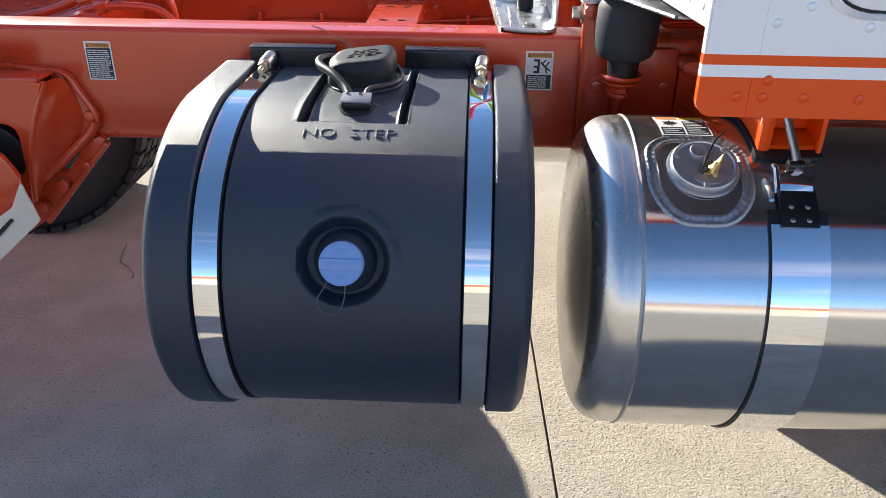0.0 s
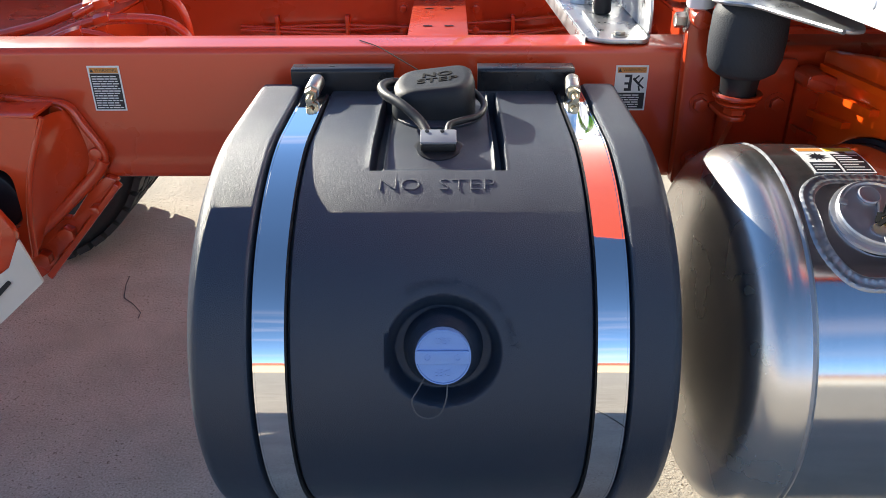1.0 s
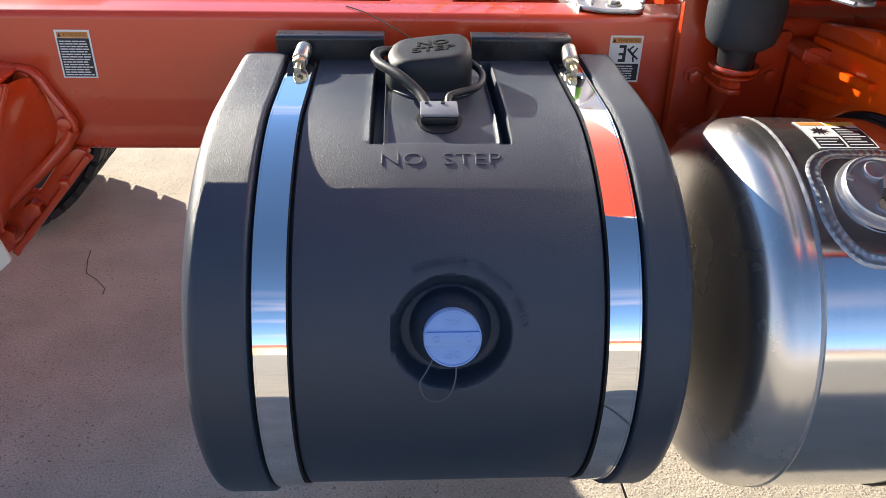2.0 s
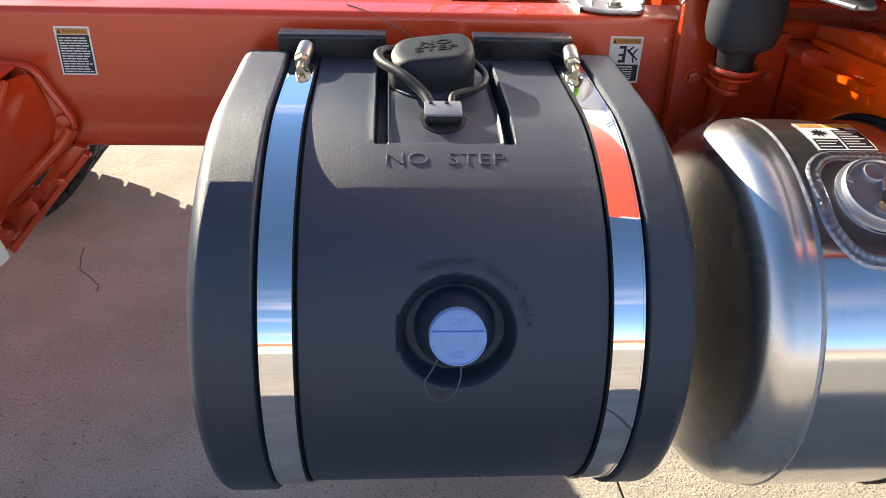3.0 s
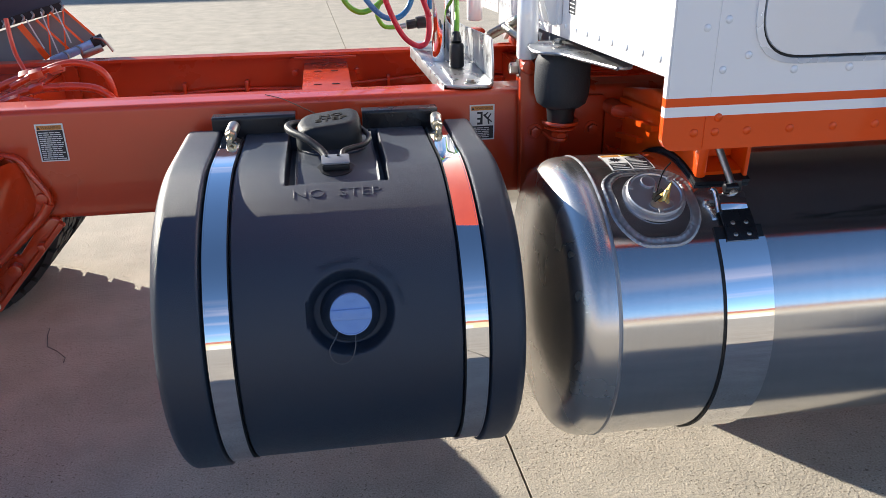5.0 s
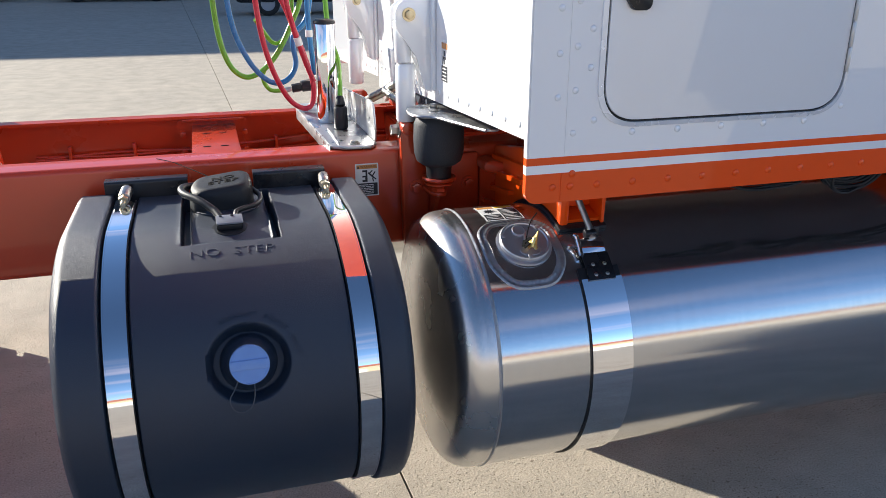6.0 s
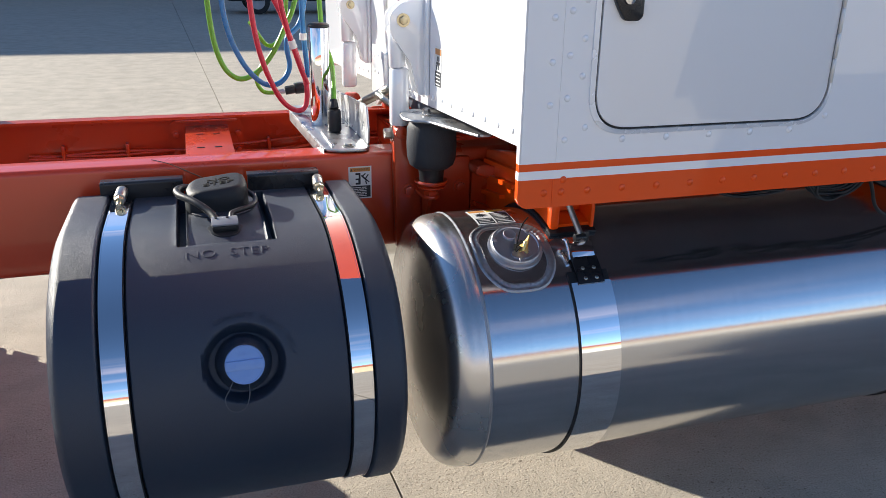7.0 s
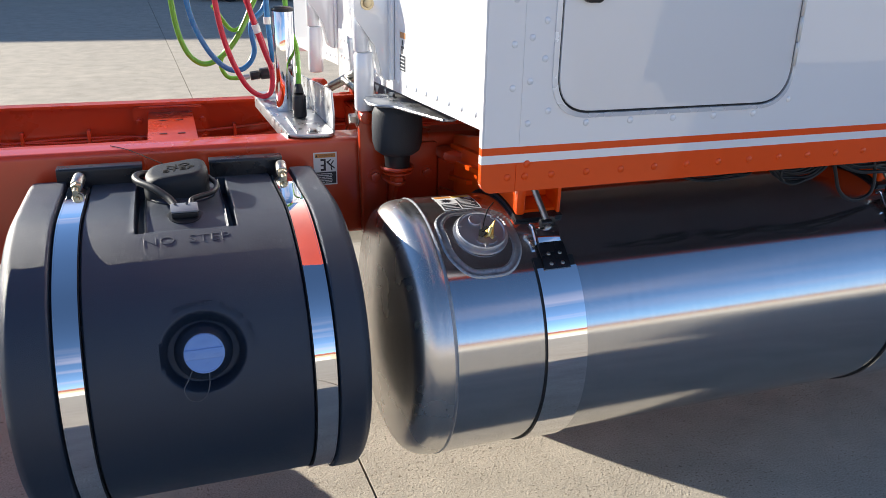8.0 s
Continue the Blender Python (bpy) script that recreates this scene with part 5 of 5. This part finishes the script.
    part("cross_bar", box_bm(-0.003, 0.003, -0.026, 0.02, 0.0114, 0.0155, 0.001), CAP_ALU, cap).matrix_world = cm @ pose(0, 0, 0, 0, 0, -12)
    lean = cm @ Matrix.Translation((0.009, -0.018, 0.022)) @ pose(0, 0, 0, 0, -34, 0)
    key = part("key", plate_bm(rounded([(-0.014, -0.004), (-0.006, 0.006), (0.004, 0.008), (0.014, 0.014), (0.026, 0.022), (0.017, 0.006), (0.013, -0.002), (0.008, -0.012), (0.006, -0.022), (0.0, -0.024), (-0.003, -0.012), (-0.012, -0.012)], 0.002), lean, 0.0035, 0.0008), GOLD, cap, "bright brass key in the cap")
    part("second_key", plate_bm(rounded([(-0.01, -0.008), (0.012, 0.0), (0.016, -0.008), (-0.006, -0.016)], 0.003), lean @ Matrix.Translation((-0.002, 0.0, 0.005)) @ pose(0, 0, 0, 0, -20, 24), 0.0025, 0.0006), GOLD, key)
    for dx, dy, a in ((-0.016, 0.002, 62), (-0.012, -0.006, 20), (-0.004, 0.006, 10)):
        part("tag", plate_bm(rounded([(-0.008, -0.0035), (0.008, -0.0035), (0.008, 0.0035), (-0.008, 0.0035)], 0.001), lean @ Matrix.Translation((dx, dy, 0.0075)) @ pose(0, 0, 0, 0, 0, a), 0.003), WIRE, cap, "black plastic tag")
    part("tie", tube_bm([cm @ Vector(p) for p in ((-0.006, -0.014, 0.028), (0.002, 0.004, 0.044), (0.012, 0.018, 0.058), (0.026, 0.028, 0.068))], 0.0014, 6), WIRE, cap, "black cable tie end")
    # hazard label
    lab = part("hazard_label", drum_strip(0.803, 0.897, 80, 98, 0.0008, 0.0012, 12), STICKER_WHITE, t, "white hazard label with pictogram")
    part("panel", drum_strip(0.806, 0.847, 80.6, 86, 0.0013, 0.0016, 6), STICKER_BLACK, lab)
    part("panel", drum_strip(0.851, 0.894, 80.6, 92, 0.0013, 0.0016, 8), STICKER_BLACK, lab)
    part("header", drum_strip(0.806, 0.847, 94.2, 97.4, 0.0013, 0.0016, 4), STICKER_ORANGE, lab)
    part("header", drum_strip(0.851, 0.894, 94.2, 97.4, 0.0013, 0.0016, 4), STICKER_YELLOW, lab)
    star = bmesh.new()
    ring2 = []
    for i in range(22):
        r = (1.0, 0.8, 1.1, 0.9)[i // 2 % 4] if i % 2 else 0.42
        a = 6.28318531 * i / 22
        ring2.append(star.verts.new(drum(0.8265 + 0.0185 * r * math.cos(a), 89.9 + 3.3 * r * math.sin(a), 0.0017)))
    star.faces.new(ring2)
    part("pictogram", star, STICKER_BLACK, lab, "black burst pictogram")
    part("pictogram", drum_strip(0.868, 0.878, 92.3, 93.8, 0.0013, 0.0016, 2), STICKER_BLACK, lab)
    for i in range(7):
        part("text_bar", drum_strip(0.854, 0.891 - 0.006 * (i % 3), 81.3 + 1.5 * i, 81.7 + 1.5 * i, 0.0017, 0.0019, 2), STICKER_WHITE, lab)
    for i in range(3):
        part("text_bar", drum_strip(0.809, 0.844 - 0.007 * (i % 2), 81.4 + 1.5 * i, 81.8 + 1.5 * i, 0.0017, 0.0019, 2), STICKER_WHITE, lab)
    return t


fuel = build_fuel_tank()
copy_thing(fuel, Matrix.Translation((-0.24, 1.5, 0)))
for x in (0.9, 1.9):
    arm = thing("far_tank_bracket", "orange-painted bracket holding the far fuel tank", "bracket", "far tank brackets")
    part("arm", box_bm(x, x + 0.09, 2.9, 2.96, 0.5, 0.9, 0.004), ORANGE, arm)


def fuel_strap(x0, x1, full):
    s = thing("fuel_tank_strap", "polished stainless strap round the aluminium fuel tank", "strap", "fuel tank straps")
    part("liner", drum_strip(x0 - 0.0025, x1 - 0.001, -150, 48, 0.0006, 0.004, 90), RUBBER, s, "black rubber liner")
    part("band", drum_strip(x0, x1, -150, 43, 0.0041, 0.0066, 90), CHROME, s)
    if full:
        xm = (x0 + x1) / 2
        pl = part("clamp_plate", drum_strip(xm - 0.032, xm + 0.032, 42, 54.5, 0.0067, 0.011, 10), BLACK_PAINT, s, "black clamp plate with four rivets")
        for dx in (-0.013, 0.015):
            for d in (44.2, 48.6):
                at = drum(xm + dx, d, 0.011)
                part("rivet", rivet_bm(at, drum(0, d, 1) - drum(0, d, 0), 0.0048), STEEL, pl)
        a, c = drum(0, 53.8, 0.012), drum(0, 53.8, 0.012) + Vector((0, 0.02, 0.025))
        n = Vector((0, -0.78, 0.62)) * 0.003
        prof = [(a.y, a.z), (c.y, c.z), (c.y + 0.008, c.z + 0.002), (c.y + 0.008 - n.y, c.z + 0.002 - n.z), (c.y - n.y, c.z - n.z), (a.y - n.y, a.z - n.z)]
        hook = part("hook", plate_bm(prof, yz(xm - 0.03), 0.058, 0.0008), CHROME, s, "bright folded hook")
        part("fold", tube_bm([drum(xm - 0.034, 52.6, 0.012), drum(xm - 0.034, 54.3, 0.013), (xm - 0.034, c.y, c.z), (xm - 0.036, c.y + 0.008, c.z + 0.008), (xm - 0.036, c.y + 0.018, c.z + 0.002)], 0.0058, 10), CHROME, hook)
        part("back_plate", box_bm(xm - 0.012, xm + 0.026, c.y + 0.012, c.y + 0.016, c.z - 0.012, c.z + 0.022, 0.001), BLACK_PAINT, hook)
        part("roller", rod_bm((xm - 0.016, c.y + 0.004, c.z + 0.012), (xm + 0.012, c.y + 0.004, c.z + 0.012), 0.0095, n=18, bevel=0.002), BLACK_PAINT, hook)
        part("nut", rod_bm((xm + 0.001, c.y - 0.006, c.z + 0.003), (xm + 0.001, c.y + 0.001, c.z + 0.009), 0.0085, n=6, bevel=0.001), STEEL, hook)
        part("tension_bolt", rod_bm((xm, c.y + 0.006, c.z + 0.02), (xm - 0.03, 1.672, 1.03), 0.0075, n=16), STEEL, hook)
    return s


fuel_strap(0.962, 1.06, True)
fuel_strap(1.995, 2.09, True)


def fuel_bracket(x0, x1):
    """J-shaped arm from the rail over the tank's top, on a rubber pad."""
    b = thing("fuel_tank_bracket", "orange-painted fuel tank bracket with a black rubber pad", "bracket", "fuel tank brackets")
    arc = [(AXIS_Y - (DRUM + 0.0095) * math.cos(radians(d)), AXIS_Z + (DRUM + 0.0095) * math.sin(radians(d))) for d in range(69, 200, 4)]
    out = arc + [(2.088, 0.48), (2.088, 1.0), (1.9, 1.035), (arc[0][0] + 0.03, 1.035), (arc[0][0] + 0.004, 1.02), (arc[0][0] - 0.004, 0.99)]
    part("side_plate", plate_bm(out, yz(x0 - 0.014), 0.024, 0.007), ORANGE_BRIGHT, b)
    part("side_plate", plate_bm(out, yz(x1 - 0.01), 0.01, 0.003), ORANGE_BRIGHT, b)
    for z, y0, y1 in ((1.0, 1.78, 2.06), (0.955, 1.85, 2.07), (0.905, 1.93, 2.08)):
        part("rib", plate_bm([(y0, z - 0.006), (y1, z - 0.03), (y1, z - 0.018), (y0, z + 0.006)], yz(x0 - 0.03), 0.0158), ORANGE_BRIGHT, b)
    part("saddle", drum_strip(x0 + 0.0102, x1 - 0.0102, 71, 195, 0.0095, 0.0178, 40), ORANGE_BRIGHT, b)
    part("cross_plate", box_bm(x0 + 0.0102, x1 - 0.0102, 1.7, 1.71, 0.931, 1.032, 0.002), ORANGE_BRIGHT, b)
    part("pad", drum_strip(x0 - 0.016, x1 + 0.003, 67.5, 197, 0.0006, 0.009, 50), RUBBER, b, "black rubber pad")
    return b


fuel_bracket(0.972, 1.072)
fuel_bracket(2.06, 2.155)


# ---- stickers on the rail ----
def warning_label(x0, x1, z0, z1, lean, style):
    y = RAIL_Y - 0.0006
    lab = thing("warning_label", "white warning label with orange header and dark text panel" if style else "dark warning label with tan header and small text", "label", "warning labels")

    def strip(a, b, c, d, lift, mat, name, text=""):
        """a, b across and c, d up, in shares of the label."""
        pts = []
        for u, v in ((a, c), (b, c), (b, d), (a, d)):
            pts.append((x0 + (x1 - x0) * u - lean * (1 - v), z0 + (z1 - z0) * v))
        return part(name, plate_bm(pts, FRONT(y - lift), 0.0003), mat, lab, text, smooth=False)

    strip(0, 1, 0, 1, 0, STICKER_WHITE, "paper")
    strip(0.06, 0.94, 0.84, 0.96, 0.0004, STICKER_ORANGE, "header")
    cz, h = z0 + (z1 - z0) * 0.9, (z1 - z0) * 0.1
    part("word", text_bm("WARNING", h, 0.0001, lambda v: Vector(((x0 + x1) / 2 + 0.004 + v.x, y - 0.0008 - max(0, v.z), cz + v.y))), STICKER_BLACK, lab, "the word WARNING")
    part("triangle", plate_bm([(x0 + 0.005, cz - h * 0.4), (x0 + 0.0115, cz - h * 0.4), (x0 + 0.008, cz + h * 0.45)], FRONT(y - 0.0008), 0.0002), STICKER_BLACK, lab)
    if style:
        strip(0.05, 0.95, 0.04, 0.4, 0.0004, STICKER_BLACK, "panel")
        for i in range(6):
            at = 0.11
            for wide in ((0.2, 0.12, 0.28), (0.3, 0.22, 0.1), (0.14, 0.26, 0.2))[i % 3]:
                strip(at, at + wide, 0.075 + 0.052 * i, 0.098 + 0.052 * i, 0.0008, STICKER_WHITE, "text_bar")
                at += wide + 0.03
        strip(0.3, 0.52, 0.74, 0.8, 0.0004, STICKER_BLACK, "pictogram")
        strip(0.44, 0.52, 0.62, 0.74, 0.0004, STICKER_BLACK, "pictogram")
        strip(0.3, 0.52, 0.58, 0.63, 0.0004, STICKER_BLACK, "pictogram")
        strip(0.3, 0.42, 0.44, 0.5, 0.0004, STICKER_BLACK, "pictogram")
        strip(0.42, 0.52, 0.44, 0.58, 0.0004, STICKER_BLACK, "pictogram")
        for u0, v0, u1, v1, w in ((0.56, 0.72, 0.8, 0.55, 0.07), (0.72, 0.6, 0.86, 0.74, 0.05), (0.6, 0.69, 0.74, 0.78, 0.05), (0.78, 0.57, 0.9, 0.5, 0.05), (0.74, 0.55, 0.78, 0.44, 0.05)):
            p, q = Vector((x0 + (x1 - x0) * u0, z0 + (z1 - z0) * v0)), Vector((x0 + (x1 - x0) * u1, z0 + (z1 - z0) * v1))
            n = Vector((p.y - q.y, q.x - p.x)).normalized() * w * (x1 - x0) / 2
            part("pictogram", plate_bm([tuple(p - n), tuple(q - n), tuple(q + n), tuple(p + n)], FRONT(y - 0.0004), 0.0003), STICKER_BLACK, lab, smooth=False)
    else:
        strip(0.05, 0.95, 0.03, 0.83, 0.0004, STICKER_BLACK, "panel")
        rng = random.Random(2)
        for i in range(14):
            at, end = 0.09, rng.uniform(0.76, 0.92)
            while at < end - 0.05:
                wide = min(rng.uniform(0.08, 0.24), end - at)
                strip(at, at + wide, 0.06 + 0.0535 * i, 0.083 + 0.0535 * i, 0.0008, STICKER_WHITE, "text_bar")
                at += wide + 0.025
    return lab


warning_label(-0.457, -0.394, 0.882, 0.972, 0.0, False)
warning_label(0.567, 0.63, 0.88, 0.97, 0.0, True)


def wall_label():
    """Small printed strip on the cab's rear wall."""
    lab = thing("cab_label", "narrow printed warning strip on the white cab wall", "label")

    def strip(name, y0, y1, z0, z1, lift, mat):
        part(name, box_bm(CAB_X - lift - 0.0005, CAB_X - lift, y0, y1, z0, z1), mat, lab, smooth=False)

    strip("paper", 1.9, 1.952, 1.2, 1.297, 0.0002, STICKER_WHITE)
    strip("header", 1.903, 1.949, 1.28, 1.294, 0.0009, STICKER_ORANGE)
    strip("panel", 1.903, 1.949, 1.203, 1.24, 0.0009, STICKER_BLACK)
    for i in range(4):
        strip("text_bar", 1.907, 1.945 - 0.006 * (i % 2), 1.207 + 0.0085 * i, 1.2095 + 0.0085 * i, 0.0016, STICKER_WHITE)
    for y0, y1, z0, z1 in ((1.922, 1.932, 1.264, 1.276), (1.912, 1.94, 1.256, 1.262), (1.92, 1.928, 1.244, 1.256), (1.934, 1.941, 1.243, 1.255)):
        strip("pictogram", y0, y1, z0, z1, 0.0009, STICKER_BLACK)


wall_label()

# ---- cables hanging under the cab's edge ----
rng = random.Random(9)
LOOPS = (
    ("flat bundle of thin black cables tied under the cab's skirt", 5, 0.0032, [(1.26, 1.5, 1.03), (1.31, 1.5, 1.014), (1.36, 1.5, 1.004), (1.43, 1.495, 1.008), (1.48, 1.5, 1.008), (1.5, 1.515, 1.02), (1.47, 1.52, 1.03), (1.42, 1.52, 1.032)], 0.006),
    ("sagging bundle of black cables under the cab's skirt", 6, 0.0042, [(1.55, 1.51, 1.035), (1.575, 1.5, 1.005), (1.62, 1.5, 0.99), (1.67, 1.5, 1.0), (1.71, 1.5, 1.028), (1.73, 1.5, 1.04)], 0.016),
    ("black cables running along under the cab's floor", 5, 0.0048, [(1.715, 1.5, 1.035), (1.76, 1.5, 1.02), (1.82, 1.5, 1.0), (1.88, 1.5, 0.998), (1.96, 1.52, 0.99), (2.1, 1.56, 1.0)], 0.012),
)
for words, n, r, line, spread in LOOPS:
    coil = thing("cable_bundle", words, "cables", "cable bundles")
    for i in range(n):
        k = (i / (n - 1) - 0.5) * 2 * spread
        pts = [(x + rng.uniform(-0.006, 0.006), y + rng.uniform(0, 0.02) + 0.004 * i, z + (k if 0 < j < len(line) - 1 else 0) + rng.uniform(-0.002, 0.002)) for j, (x, y, z) in enumerate(line)]
        part("cable", tube_bm(pts, r, 10), RUBBER, coil)
loose = thing("cable_bundle", "single black cable hanging in a wide loop", "cables", "cable bundles")
part("cable", tube_bm([(1.72, 1.5, 1.035), (1.74, 1.5, 0.995), (1.76, 1.5, 0.95), (1.79, 1.5, 0.924), (1.83, 1.5, 0.915), (1.866, 1.5, 0.93), (1.876, 1.505, 0.965), (1.866, 1.51, 1.01), (1.84, 1.52, 1.05)], 0.0045, 10), RUBBER, loose)
part("cable", tube_bm([(1.575, 1.495, 1.025), (1.572, 1.495, 0.995), (1.59, 1.495, 0.978), (1.62, 1.495, 0.974), (1.65, 1.5, 0.98)], 0.003, 10), RUBBER, loose)
